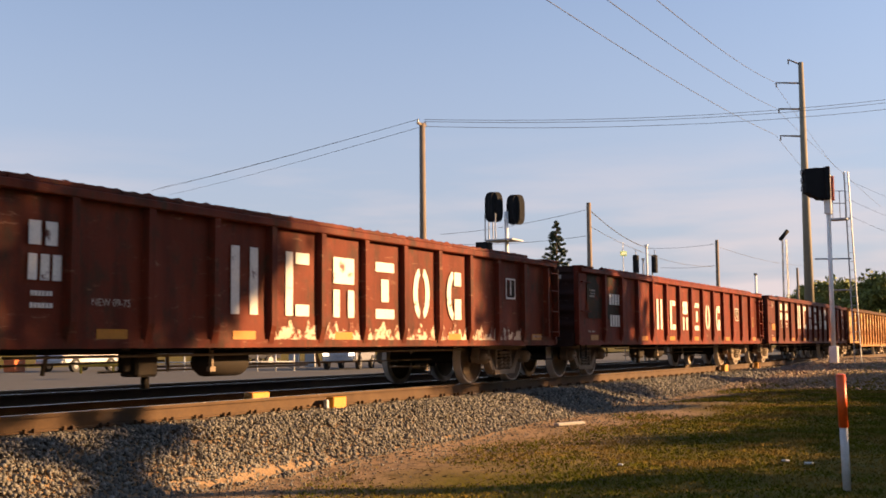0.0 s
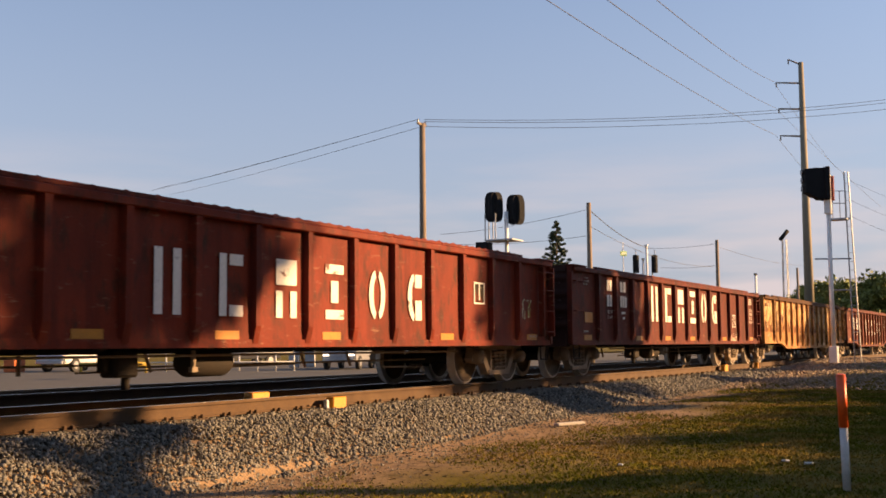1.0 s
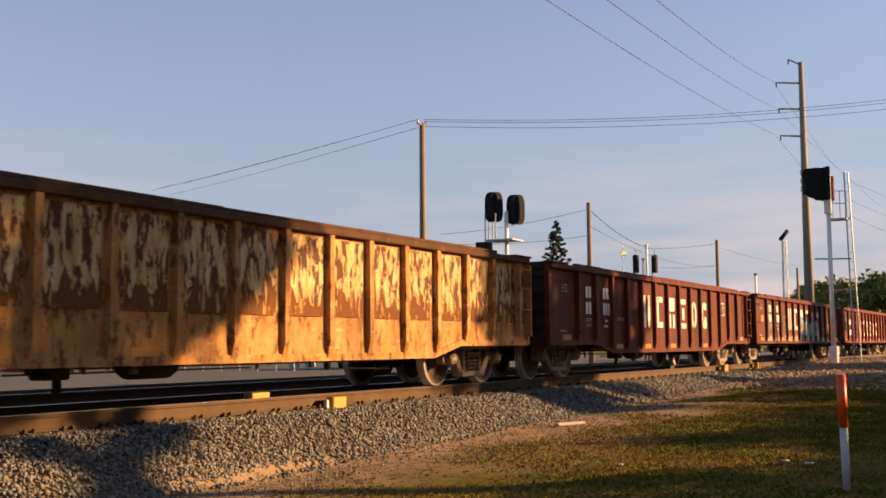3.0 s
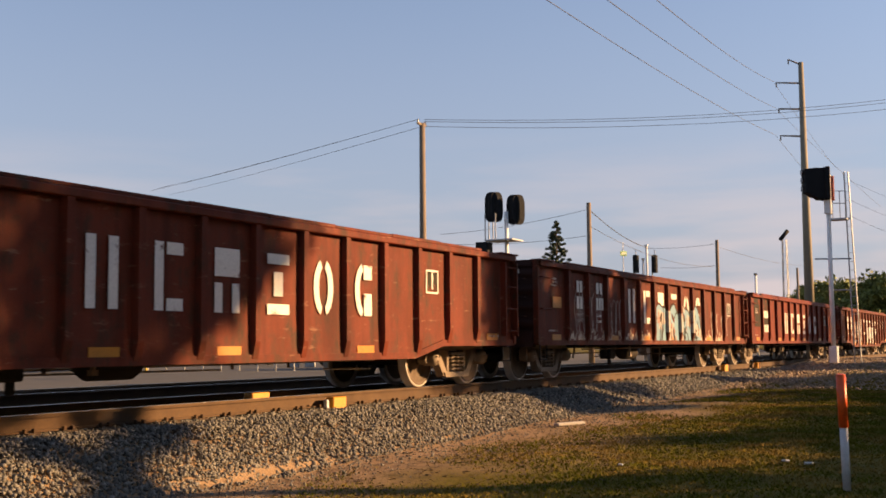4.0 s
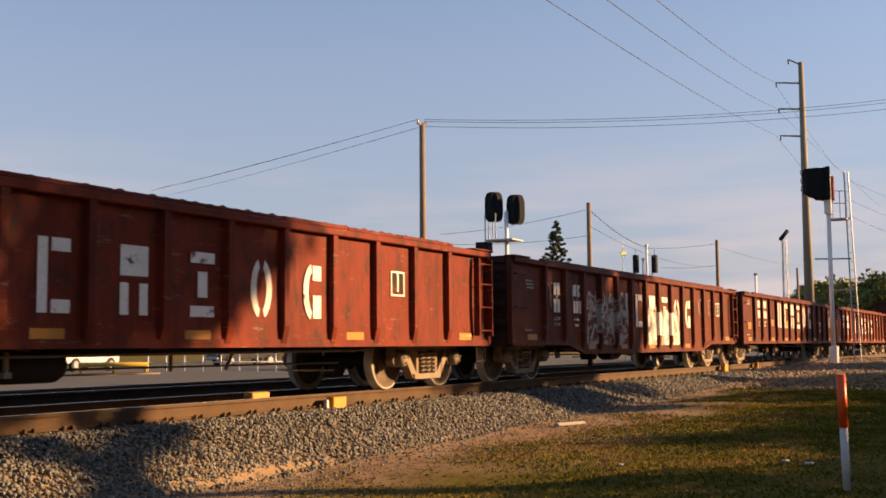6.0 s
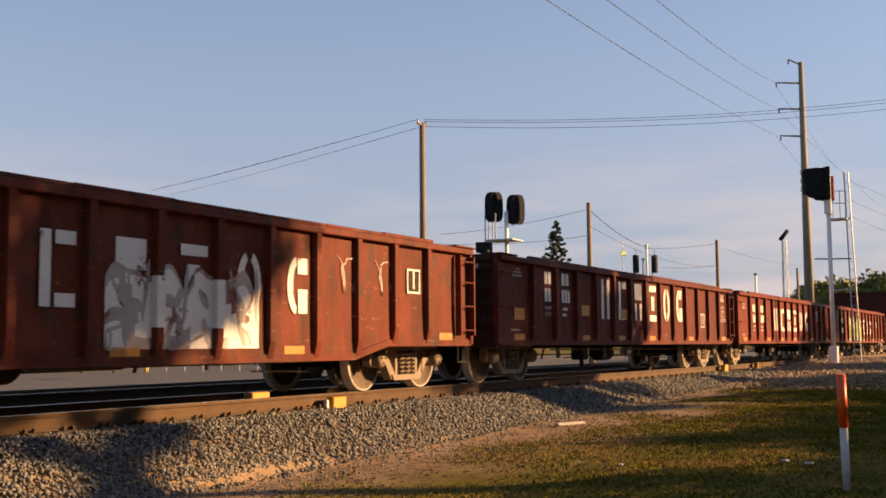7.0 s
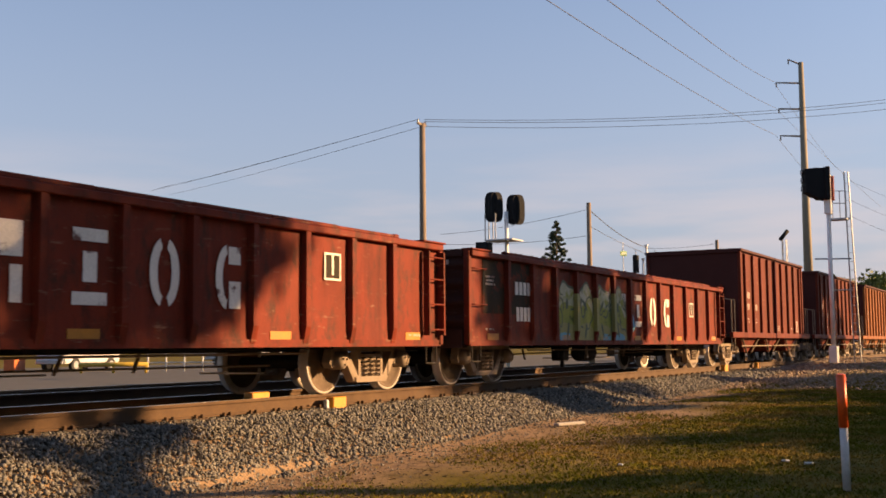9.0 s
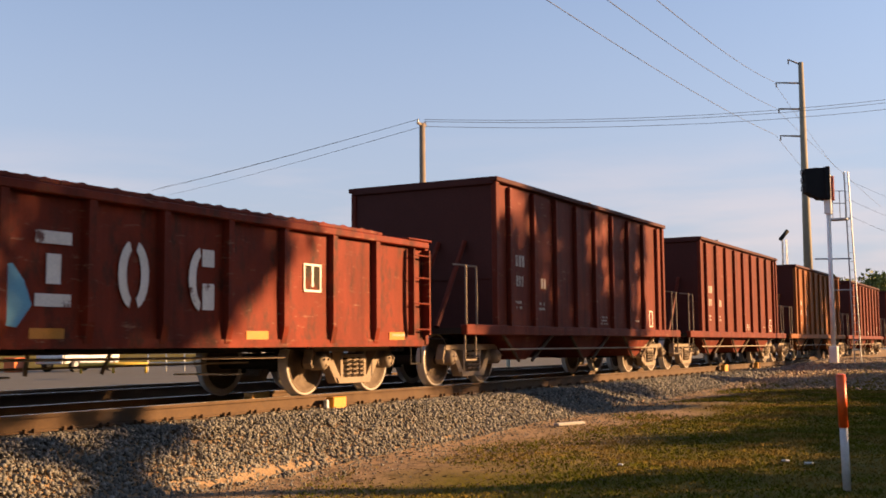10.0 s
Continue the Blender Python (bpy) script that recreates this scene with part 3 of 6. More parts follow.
def brand_shape(bm, kind, cx, cz, w, h, y):
    """A plain block shape of a brand letter's size, laid flat on the side."""
    d = 0.004

    def q(x0, x1, z0, z1):
        box(bm, cx + x0 * w, cx + x1 * w, y - d, y, cz + z0 * h, cz + z1 * h)
    b = 0.30
    if kind == "two_bars":
        q(-0.5, -0.5 + b, -0.5, 0.5), q(0.5 - b, 0.5, -0.5, 0.5)
    elif kind == "bracket":
        q(-0.5, -0.5 + b, -0.5, 0.5), q(-0.08, 0.5, 0.32, 0.5), q(-0.08, 0.5, -0.5, -0.32)
    elif kind == "flag":
        q(-0.5, 0.5, 0.06, 0.5), q(-0.5, -0.2, -0.5, -0.04), q(0.2, 0.5, -0.5, -0.04)
    elif kind == "stairs":
        q(-0.5, 0.5, 0.33, 0.5), q(-0.5, 0.5, -0.5, -0.33), q(-0.2, 0.2, -0.2, 0.2)
    elif kind == "ring":
        for sx in (-1, 1):
            arc = [(math.cos(a), math.sin(a)) for a in np.linspace(-1.25, 1.25, 11)]
            prism(bm, [(cx + sx * w * 0.5 * c, cz + h * 0.5 * e) for c, e in arc] + [(cx + sx * w * 0.24 * c, cz + h * 0.36 * e) for c, e in arc[::-1]], y - d, y)
    else:
        arc = [(-math.cos(a), math.sin(a)) for a in np.linspace(-1.35, 1.35, 11)]
        prism(bm, [(cx + w * 0.5 * c, cz + h * 0.5 * e) for c, e in arc] + [(cx + w * 0.24 * c, cz + h * 0.36 * e) for c, e in arc[::-1]], y - d, y)
        q(0.0, 0.46, 0.20, 0.47), q(0.02, 0.46, -0.47, -0.06)


def bars(bm, x, z, w, h, y, n, gap=0.28):
    """A row of n upright bars: numbers or words of that size."""
    step = w / n
    for k in range(n):
        box(bm, x + k * step, x + k * step + step * (1 - gap), y - 0.004, y, z - h / 2, z + h / 2)


def word_lines(bm, x, z, w, lines, y, h=0.035, pitch=0.07, rng=random):
    for k in range(lines):
        ww = w * rng.uniform(0.7, 1.0)
        n = max(3, int(ww / 0.045))
        for j in range(n):
            if rng.random() < 0.85:
                x0 = x + (w - ww) / 2 + j * ww / n
                box(bm, x0, x0 + ww / n * 0.7, y - 0.004, y, z - k * pitch - h / 2, z - k * pitch + h / 2)


def ring_frame(bm, x, z, w, h, t, y0, y1):
    """A rectangular frame, one closed shape."""
    o = [(x - w, z - h), (x + w, z - h), (x + w, z + h), (x - w, z + h)]
    i = [(x - w + t, z - h + t), (x + w - t, z - h + t), (x + w - t, z + h - t), (x - w + t, z + h - t)]
    v = [[bm.verts.new((a, y, c)) for a, c in q] for y in (y0, y1) for q in (o, i)]
    for k in range(4):
        j = (k + 1) % 4
        for a, b in ((0, 1), (2, 3), (0, 2), (1, 3)):
            bm.faces.new((v[a][k], v[a][j], v[b][j], v[b][k]))


def gondola(s0, seed, paint, panels=14, fish=False, first=4, window=11, letter_z=1.70, letter_h=0.84, letter_w=0.50, letters="white",
            marks="pair", patch=False, wavy=False, flakes=(), pads=(), label="", dims=False, top=TOP_Z, plate_z=1.6, L=16.35, shift=0.12):
    rng = random.Random(seed)
    P = PAINT[paint]
    car = thing("gondola_car", label, "freight car", pose(s0, TRACK_Y, 0), group="cars of the freight train")
    car["start"] = s0
    xs = [0.0] + [1.50 + (L - 3.0) * k / (panels - 2) for k in range(panels - 1)] + [L]
    low = 0.52 if fish else SILL_Z

    def bottom(x):
        if not fish:
            return SILL_Z
        d = min(x, L - x)
        return SILL_Z + (low - SILL_Z) * min(1.0, max(0.0, (d - 2.7) / 0.9))
    for s in (-1, 1):
        ys = s * -SHEET_Y
        # sheets, one between each two posts, slightly dished
        for k in range(panels):
            a, b = xs[k], xs[k + 1]
            bm = B()
            m = 4
            d = rng.uniform(0.008, 0.030)
            vs = []
            for i in range(m + 1):
                x = a + (b - a) * i / m
                zb = bottom(x) + 0.02
                row = []
                for j in range(4):
                    z = zb + (top - 0.03 - zb) * j / 3
                    dish = d * math.sin(math.pi * i / m) * math.sin(math.pi * j / 3)
                    row.append((bm.verts.new((x, ys - s * dish, z)), bm.verts.new((x, ys - s * (dish + 0.012), z))))
                vs.append(row)
            for i in range(m):
                for j in range(3):
                    for q in (0, 1):
                        bm.faces.new((vs[i][j][q], vs[i + 1][j][q], vs[i + 1][j + 1][q], vs[i][j + 1][q])).smooth = True
            part("side_panel", bm, P, car)
        # posts
        for k in range(1, panels):
            x = xs[k]
            bm = B()
            zb = bottom(x) + 0.03
            w = 0.065
            for z0, z1, o0, o1 in ((zb + 0.22, top - 0.10, 0.085, 0.085), (zb, zb + 0.22, 0.035, 0.085)):
                va = [bm.verts.new((x + dx, ys + s * o, z)) for z, o in ((z0, 0.0), (z1, 0.0)) for dx in (-w, w)]
                vb = [bm.verts.new((x + dx * 0.8, ys + s * o, z)) for z, o in ((z0, o0), (z1, o1)) for dx in (-w, w)]
                for q in ((0, 1, 3, 2),):
                    bm.faces.new([vb[i] for i in q])
                bm.faces.new((va[0], vb[0], vb[2], va[2]))
                bm.faces.new((va[1], va[3], vb[3], vb[1]))
                bm.faces.new((va[0], va[1], vb[1], vb[0]))
                bm.faces.new((va[2], vb[2], vb[3], va[3]))
            part("side_post", bm, P, car)
        # top chord, a little dented, and its raised middle
        bm = B()
        box(bm, 0.0, L, min(ys - s * 0.03, ys + s * 0.10), max(ys - s * 0.03, ys + s * 0.10), top - 0.10, top, 0.012)
        for x0 in np.arange(1.35, L - 1.4, 1.5):
            x1 = min(x0 + 1.5, L - 1.35)
            h = rng.uniform(0.045, 0.06)
            box(bm, x0, x1 - 0.005, min(ys - s * 0.02, ys + s * 0.07), max(ys - s * 0.02, ys + s * 0.07), top, top + h, 0.01)
        part("top_chord", bm, M_RUSTCHORD if paint == "ochre" else P, car, "dented steel top chord")
        if wavy and s < 0:
            bm = B()
            n = 224
            prev = None
            for i in range(n + 1):
                x = 1.4 + (L - 2.8) * i / n
                z = top + 0.055 + 0.028 * (0.5 + 0.5 * math.sin(i * 2 * math.pi / 4)) * (0.7 + 0.3 * math.sin(i * 0.7))
                cur = [bm.verts.new((x, ys + s * o, zz)) for o in (0.0, 0.012) for zz in (top + 0.03, z)]
                if prev:
                    for q in ((0, 1), (2, 3), (1, 3)):
                        bm.faces.new((prev[q[0]], cur[q[0]], cur[q[1]], prev[q[1]]))
                prev = cur
            part("top_lip", bm, P, car, "wavy bent strip along the top edge")
        # side sill
        bm = B()
        pts = [0.0, 2.7, 3.6, L - 3.6, L - 2.7, L]
        for a, b in zip(pts, pts[1:]):
            za, zb = bottom(a), bottom(b)
            va = [bm.verts.new((a, ys + s * o, za + h)) for o in (-0.05, 0.03) for h in (-0.02, 0.08)]
            vb = [bm.verts.new((b, ys + s * o, zb + h)) for o in (-0.05, 0.03) for h in (-0.02, 0.08)]
            for q in ((0, 1), (1, 3), (3, 2), (2, 0)):
                bm.faces.new((va[q[0]], vb[q[0]], vb[q[1]], va[q[1]]))
        part("side_sill", bm, P, car)
        # corner posts
        for x in (0.0, L):
            bm = B()
            box(bm, x - 0.05, x + 0.05, min(ys - s * 0.06, ys + s * 0.05), max(ys - s * 0.06, ys + s * 0.05), SILL_Z, top + 0.02, 0.01)
            part("corner_post", bm, P, car)
        for x in (0.0, L - 0.62):
            bm = B()
            box(bm, x - 0.05, x + 0.67, min(ys - s * 0.10, ys + s * 0.12), max(ys - s * 0.10, ys + s * 0.12), top + 0.002, top + 0.034, 0.01)
            part("corner_cap", bm, M_RUSTCHORD if paint == "ochre" else P, car)
        # ladder at one corner, grab irons at the other
        x0, x1 = L - 0.52, L - 0.04
        for i, z in enumerate((0.95, 1.35, 1.75, 2.10)):
            bm = B()
            tube(bm, (x0, ys + s * 0.12, z), (x1, ys + s * 0.12, z), 0.014, n=6)
            part("ladder_rung", bm, P, car)
        for x in (x0, x1):
            bm = B()
            box(bm, x - 0.02, x + 0.02, min(ys + s * 0.02, ys + s * 0.13), max(ys + s * 0.02, ys + s * 0.13), 0.86, 2.2)
            part("ladder_stile", bm, P, car)
        for z in (1.40, 2.02):
            bm = B()
            for a, b in (((0.08, 0.0, z), (0.08, 0.09, z)), ((0.08, 0.09, z), (0.55, 0.09, z)), ((0.55, 0.09, z), (0.55, 0.0, z))):
                tube(bm, (a[0], ys + s * a[1], a[2]), (b[0], ys + s * b[1], b[2]), 0.013, n=6)
            part("grab_iron", bm, P, car)
        for x in (0.28, L - 0.28):
            bm = B()
            for a, b in (((x - 0.16, 0.72), (x - 0.16, 0.42)), ((x - 0.16, 0.42), (x + 0.16, 0.42)), ((x + 0.16, 0.42), (x + 0.16, 0.72))):
                tube(bm, (a[0], ys, a[1]), (b[0], ys, b[1]), 0.014, n=6)
            part("sill_step", bm, M_BLACK, car, "bent bar step under the corner")
    # ribbed ends
    for x, s in ((0.0, -1), (L, 1)):
        bm = B()
        n = 40
        prev = None
        for i in range(n + 1):
            z = SILL_Z + (top - SILL_Z) * i / n
            o = 0.07 * max(0.0, math.sin(5 * 2 * math.pi * i / n)) ** 0.6
            cur = [bm.verts.new((x + s * o, y, z)) for y in (-1.545, -1.46, 1.46, 1.545)]
            for i2 in (0, 3):
                cur[i2].co.x = x
            if prev:
                for q in range(3):
                    bm.faces.new((prev[q], prev[q + 1], cur[q + 1], cur[q])).smooth = True
            prev = cur
        box(bm, x - 0.06, x + 0.06, -1.5, 1.5, top - 0.10, top + 0.02)
        box(bm, x - 0.10, x + 0.06 if s > 0 else x + 0.10, -1.5, 1.5, SILL_Z - 0.05, SILL_Z + 0.25)
        part("end_panel", bm, M_RUSTHEAVY if paint == "ochre" else M_SOOTSHADE, car, "ribbed steel end wall" if paint == "ochre" else "sooty ribbed steel end wall, coloured darker for deep shade")
    if marks:
        bm = B()
        for k in range(9):
            if k != 4:
                box(bm, -0.080, -0.076, -1.25 + 0.10 * k, -1.19 + 0.10 * k, top - 0.24, top - 0.16)
        part("end_stencil", bm, M_GREYPAINT, car, "faded stencil bars on the end wall")["kind"] = "stuff"
    for z in (1.25, 1.62, 1.98):
        bm = B()
        for p, q in (((-0.08, -1.38, z), (-0.17, -1.38, z)), ((-0.17, -1.38, z), (-0.17, -0.95, z)), ((-0.17, -0.95, z), (-0.08, -0.95, z))):
            tube(bm, p, q, 0.013, n=6)
        part("end_rung", bm, M_SOOTSHADE, car)
    bm = B()
    box(bm, 0.02, L - 0.02, -1.5, 1.5, 0.98, 1.03)
    part("car_floor", bm, M_BLACK, car)
    underframe(car, L, rng)
    add_truck(car, 1.64)
    add_truck(car, L - 1.28)
    # lettering and plates on the near side
    y = SHEET_Y - 0.001
    mid = [(a + b) / 2 for a, b in zip(xs, xs[1:])]
    LM = M_WHITE if letters == "white" else M_GREYPAINT
    if letters:
        for i, kind in enumerate(LETTERS):
            bm = B()
            brand_shape(bm, kind, mid[first + i] + shift, letter_z, letter_w, letter_h, y)
            part("brand_block", bm, LM, car, "large white block shape painted on a panel")
    if patch:
        for k, hh in ((0, 0.95), (1, 0.95)):
            bm = B()
            box(bm, xs[k] + (0.55 if k == 0 else 0.07), xs[k + 1] - 0.07, y - 0.003, y, top - 0.12 - hh, top - 0.12)
            part("paint_patch", bm, M_DARKPATCH, car, "dark overpainted patch")
    mz = letter_z + 0.12
    bm = B()
    if marks == "pair":
        for k, x in ((1, mid[1] + 0.28), (2, mid[2] + 0.04)) if dims else ((1, mid[1] + 0.2), (2, mid[2] + 0.22)):
            bars(bm, x - 0.2, mz + 0.20, 0.36 if k == 1 else 0.42, 0.24, y - 0.003, 2)
            bars(bm, x - 0.2, mz - 0.14, 0.36 if k == 1 else 0.46, 0.26, y - 0.003, 2 if k == 1 else 3)
            if k == 1:
                for q, words in enumerate(("LD LMT", "LT WT")):
                    part("weight_line", text_mesh(words, 0.10, M_WHITE), None, car, "white stencilled weight heading", at=pose(x - 0.02, y - 0.004, mz - 0.40 - 0.12 * q))["kind"] = "stuff"
            else:
                word_lines(bm, x - 0.18, mz - 0.40, 0.32, 2, y - 0.003, 0.05, 0.12, rng)
    elif marks:
        x = mid[1] + 0.20
        bars(bm, x - 0.36, mz + 0.14, 0.72, 0.24, y - 0.004, 4)
        bars(bm, x - 0.32, mz - 0.34, 0.66, 0.26, y - 0.004, 4)
    if marks:
        part("stencil_mark", bm, M_WHITE, car, "white bars of stencilled car marks")["kind"] = "stuff"
    bm = B()
    word_lines(bm, mid[0] - 0.1, letter_z + 0.42, 0.42, 3, y - 0.003, 0.035, 0.065, rng)
    word_lines(bm, mid[0] - 0.2, 0.98, 0.5, 1, y - 0.003, 0.035, 0.06, rng)
    word_lines(bm, mid[panels - 1] - 0.3, 0.86, 0.5, 1, y - 0.003, 0.035, 0.06, rng)
    part("stencil_line", bm, M_GREYPAINT, car, "lines of small unreadable stencil writing")["kind"] = "stuff"
    # data plate
    if letters:
        xw, zw = mid[window] + shift, plate_z
        bm = B()
        ring_frame(bm, xw, zw, 0.20, 0.19, 0.028, y - 0.005, y - 0.001)
        part("data_plate", bm, M_WHITE, car, "white outlined inspection stencil box")
        bm = B()
        box(bm, xw - 0.175, xw + 0.175, y - 0.003, y, zw - 0.165, zw + 0.165)
        part("data_plate_ground", bm, M_DARKPATCH, car)
        bm = B()
        box(bm, xw - 0.02, xw + 0.02, y - 0.006, y - 0.003, zw - 0.12, zw + 0.16)
        part("data_plate_bar", bm, M_WHITE, car)
    if dims:
        for k, words in enumerate(("IL 52-6", "EW 9-6", "EH 4-6", "CU FT 2244")):
            me = text_mesh(words, 0.13, M_WHITE)
            part("dimension_line", me, None, car, "white stencilled car dimension", at=pose(mid[panels - 1] - 0.12, y - 0.004, letter_z + 0.06 - 0.125 * k))["kind"] = "stuff"
        bm = B()
        word_lines(bm, mid[panels - 1] - 0.38, letter_z + 0.42, 0.42, 3, y - 0.003, 0.04, 0.07, rng)
        part("stencil_line", bm, M_WHITE, car)["kind"] = "stuff"
    # reflective strips
    for x, z in [(mid[0] + 0.2, 0.84)] + [(mid[k] + 0.05, bottom(mid[k]) + 0.12) for k in (3, 5, 7, 10)] + [(mid[panels - 1] - 0.1, 0.84)] + list(pads):
        bm = B()
        hh = 0.065 if (x, z) not in pads else 0.11
        box(bm, x - 0.22, x + 0.22, y - 0.005, y, z - hh, z + hh)
        part("reflector", bm, M_REFLECT, car, "orange reflective strip")
    # flaking primer along the foot of some panels
    for k in flakes:
        bm = B()
        n = 36
        a, b = xs[k] + 0.07, xs[k + 1] - 0.07
        ph = rng.uniform(0, 6.28)
        hs = [0.09 + 0.07 * math.sin(i * 0.33 + ph) + 0.05 * math.sin(i * 0.9 + 2 * ph) + 0.06 * rng.random() for i in range(n + 1)]
        va = [bm.verts.new((a + (b - a) * i / n, y - 0.003, bottom(a) + 0.08)) for i in range(n + 1)]
        vb = [bm.verts.new((a + (b - a) * i / n, y - 0.003, bottom(a) + 0.12 + hs[i])) for i in range(n + 1)]
        for i in range(n):
            bm.faces.new((va[i], va[i + 1], vb[i + 1], vb[i]))
        part("bare_patch", bm, M_FLAKE, car, "flaking bare primer along the foot")
    return car, xs, bottom


def paint_blobs(car, xs, k0, k1, z_top, z_low, colours, seed, name="graffiti_panel", label="", strokes=None, n_stroke=4):
    """Spray paint over the panels k0 to k1, following sheets and posts, with a bumpy upper outline."""
    rng = random.Random(seed)
    x_a, x_b = xs[k0] + 0.25, xs[k1 + 1] - 0.2
    y = SHEET_Y - 0.006

    def edge(x):
        f = (x - x_a) / (x_b - x_a)
        lobes = abs(math.sin(f * math.pi * 4.0 + 0.3))
        return z_low + (z_top - z_low) * (0.62 + 0.34 * lobes ** 0.5 + 0.05 * math.sin(f * 37))
    for k in range(k0, k1 + 1):
        a, b = max(xs[k] + 0.07, x_a), min(xs[k + 1] - 0.07, x_b)
        n = 14
        bm = B()
        for i in range(n):
            x0, x1 = a + (b - a) * i / n, a + (b - a) * (i + 1) / n
            rows = 6
            for j in range(rows):
                q = [(x, z_low + (edge(x) - z_low) * t / rows) for x, t in ((x0, j), (x1, j), (x1, j + 1), (x0, j + 1))]
                f = bm.faces.new([bm.verts.new((x, y, z)) for x, z in q])
                wave = math.sin(x0 * 2.3 + j * 0.9 + seed) + 0.6 * math.sin(x0 * 5.1 - j)
                if len(colours) > 3:
                    f.material_index = 1 if j >= rows - 2 else (3 if j == 0 and wave > 0.5 else (2 if j < 2 else 0))
                else:
                    f.material_index = 0 if wave > 0.1 else (1 if wave > -0.7 else 2)
        part(name, bm, colours, car, label)
        # the same paint on the post to its right
        if k < k1:
            x = xs[k + 1]
            bm = B()
            e = edge(x)
            box(bm, x - 0.068, x + 0.068, SHEET_Y - 0.090, SHEET_Y - 0.002, z_low + 0.24, e)
            for f in bm.faces:
                f.material_index = min(2, len(colours) - 1)
            part(name, bm, colours, car)
        if strokes:
            bm = B()
            for i in range(n):
                x0, x1 = a + (b - a) * i / n, a + (b - a) * (i + 1) / n
                bm.faces.new([bm.verts.new((x, y - 0.003, edge(x) + o)) for x, o in ((x0, -0.03), (x1, -0.03), (x1, 0.025), (x0, 0.025))])
            part("graffiti_outline", bm, strokes, car)
            for _ in range(n_stroke):
                bm = B()
                x, z = rng.uniform(a + 0.05, b - 0.25), rng.uniform(z_low + 0.1, z_top - 0.15)
                ang = rng.uniform(0, 6.3)
                prev = None
                for i in range(9):
                    w = 0.022
                    ang += rng.uniform(-0.7, 0.9)
                    x = min(max(x + 0.09 * math.cos(ang), a + 0.02), b - 0.02)
                    z = min(max(z + 0.12 * math.sin(ang), z_low), max(z_low + 0.1, edge(x) - 0.02))
                    nx, nz = -math.sin(ang) * w, math.cos(ang) * w
                    cur = (bm.verts.new((x + nx, y - 0.004, z + nz)), bm.verts.new((x - nx, y - 0.004, z - nz)))
                    if prev:
                        bm.faces.new((prev[0], cur[0], cur[1], prev[1]))
                    prev = cur
                part("graffiti_stroke", bm, strokes, car)
    if strokes:
        step = (x_b - x_a) / 4.0
        for k in range(4):
            xc = x_a + step * (k + 0.40)
            for dx, zc, w, h in ((step * 0.52, z_low + 0.68 * (z_top - z_low), 0.035, 0.36), (0.0, z_low + 0.62 * (z_top - z_low), 0.07, 0.12), (0.05, z_low + 0.2 * (z_top - z_low), 0.05, 0.17)):
                if min(abs(xc + dx - q) for q in xs) < 0.16:
                    dx += 0.22
                bm = B()
                tilt = rng.uniform(-0.12, 0.12)
                ring = [(xc + dx + w * rng.uniform(0.8, 1.2) * math.cos(a) + tilt * math.sin(a), y - 0.005, zc + h * math.sin(a)) for a in np.linspace(0, 5.76, 12)]
                bm.faces.new([bm.verts.new(v) for v in ring])
                part("graffiti_gap", bm, strokes, car)


def scribble(car, x0, x1, z0, z1, material, seed, loops=3, w=0.018, label=""):
    rng = random.Random(seed)
    bm = B()
    n = loops * 12
    prev = None
    for i in range(n + 1):
        f = i / n
        a = f * loops * 2 * math.pi
        x = x0 + (x1 - x0) * f + 0.10 * math.sin(a) + rng.uniform(-0.03, 0.03)
        z = (z0 + z1) / 2 + (z1 - z0) / 2 * math.cos(a + 0.6 * math.sin(a * 0.5)) + rng.uniform(-0.03, 0.03)
        y = SHEET_Y - 0.007
        cur = (bm.verts.new((x - w, y, z + w * 0.5)), bm.verts.new((x + w, y, z - w * 0.5)))
        if prev:
            bm.faces.new((prev[0], cur[0], cur[1], prev[1]))
        prev = cur
    part("graffiti_stroke", bm, material, car, label)


# hopper ends and top chords: a darker red than the sides
M_HOPEND = mat("dark_red_end_and_chord", (0.075, 0.018, 0.013), 0.7, 0, (0.055, 0.015, 0.011), 1.2, 0.7, 40, 0.1, spec=0.2)


M_BAYDUST = mat("dusty_dark_brace", (0.12, 0.085, 0.060), 0.9, 0, (0.06, 0.040, 0.028), 3.0, 0.6, spec=0.15)


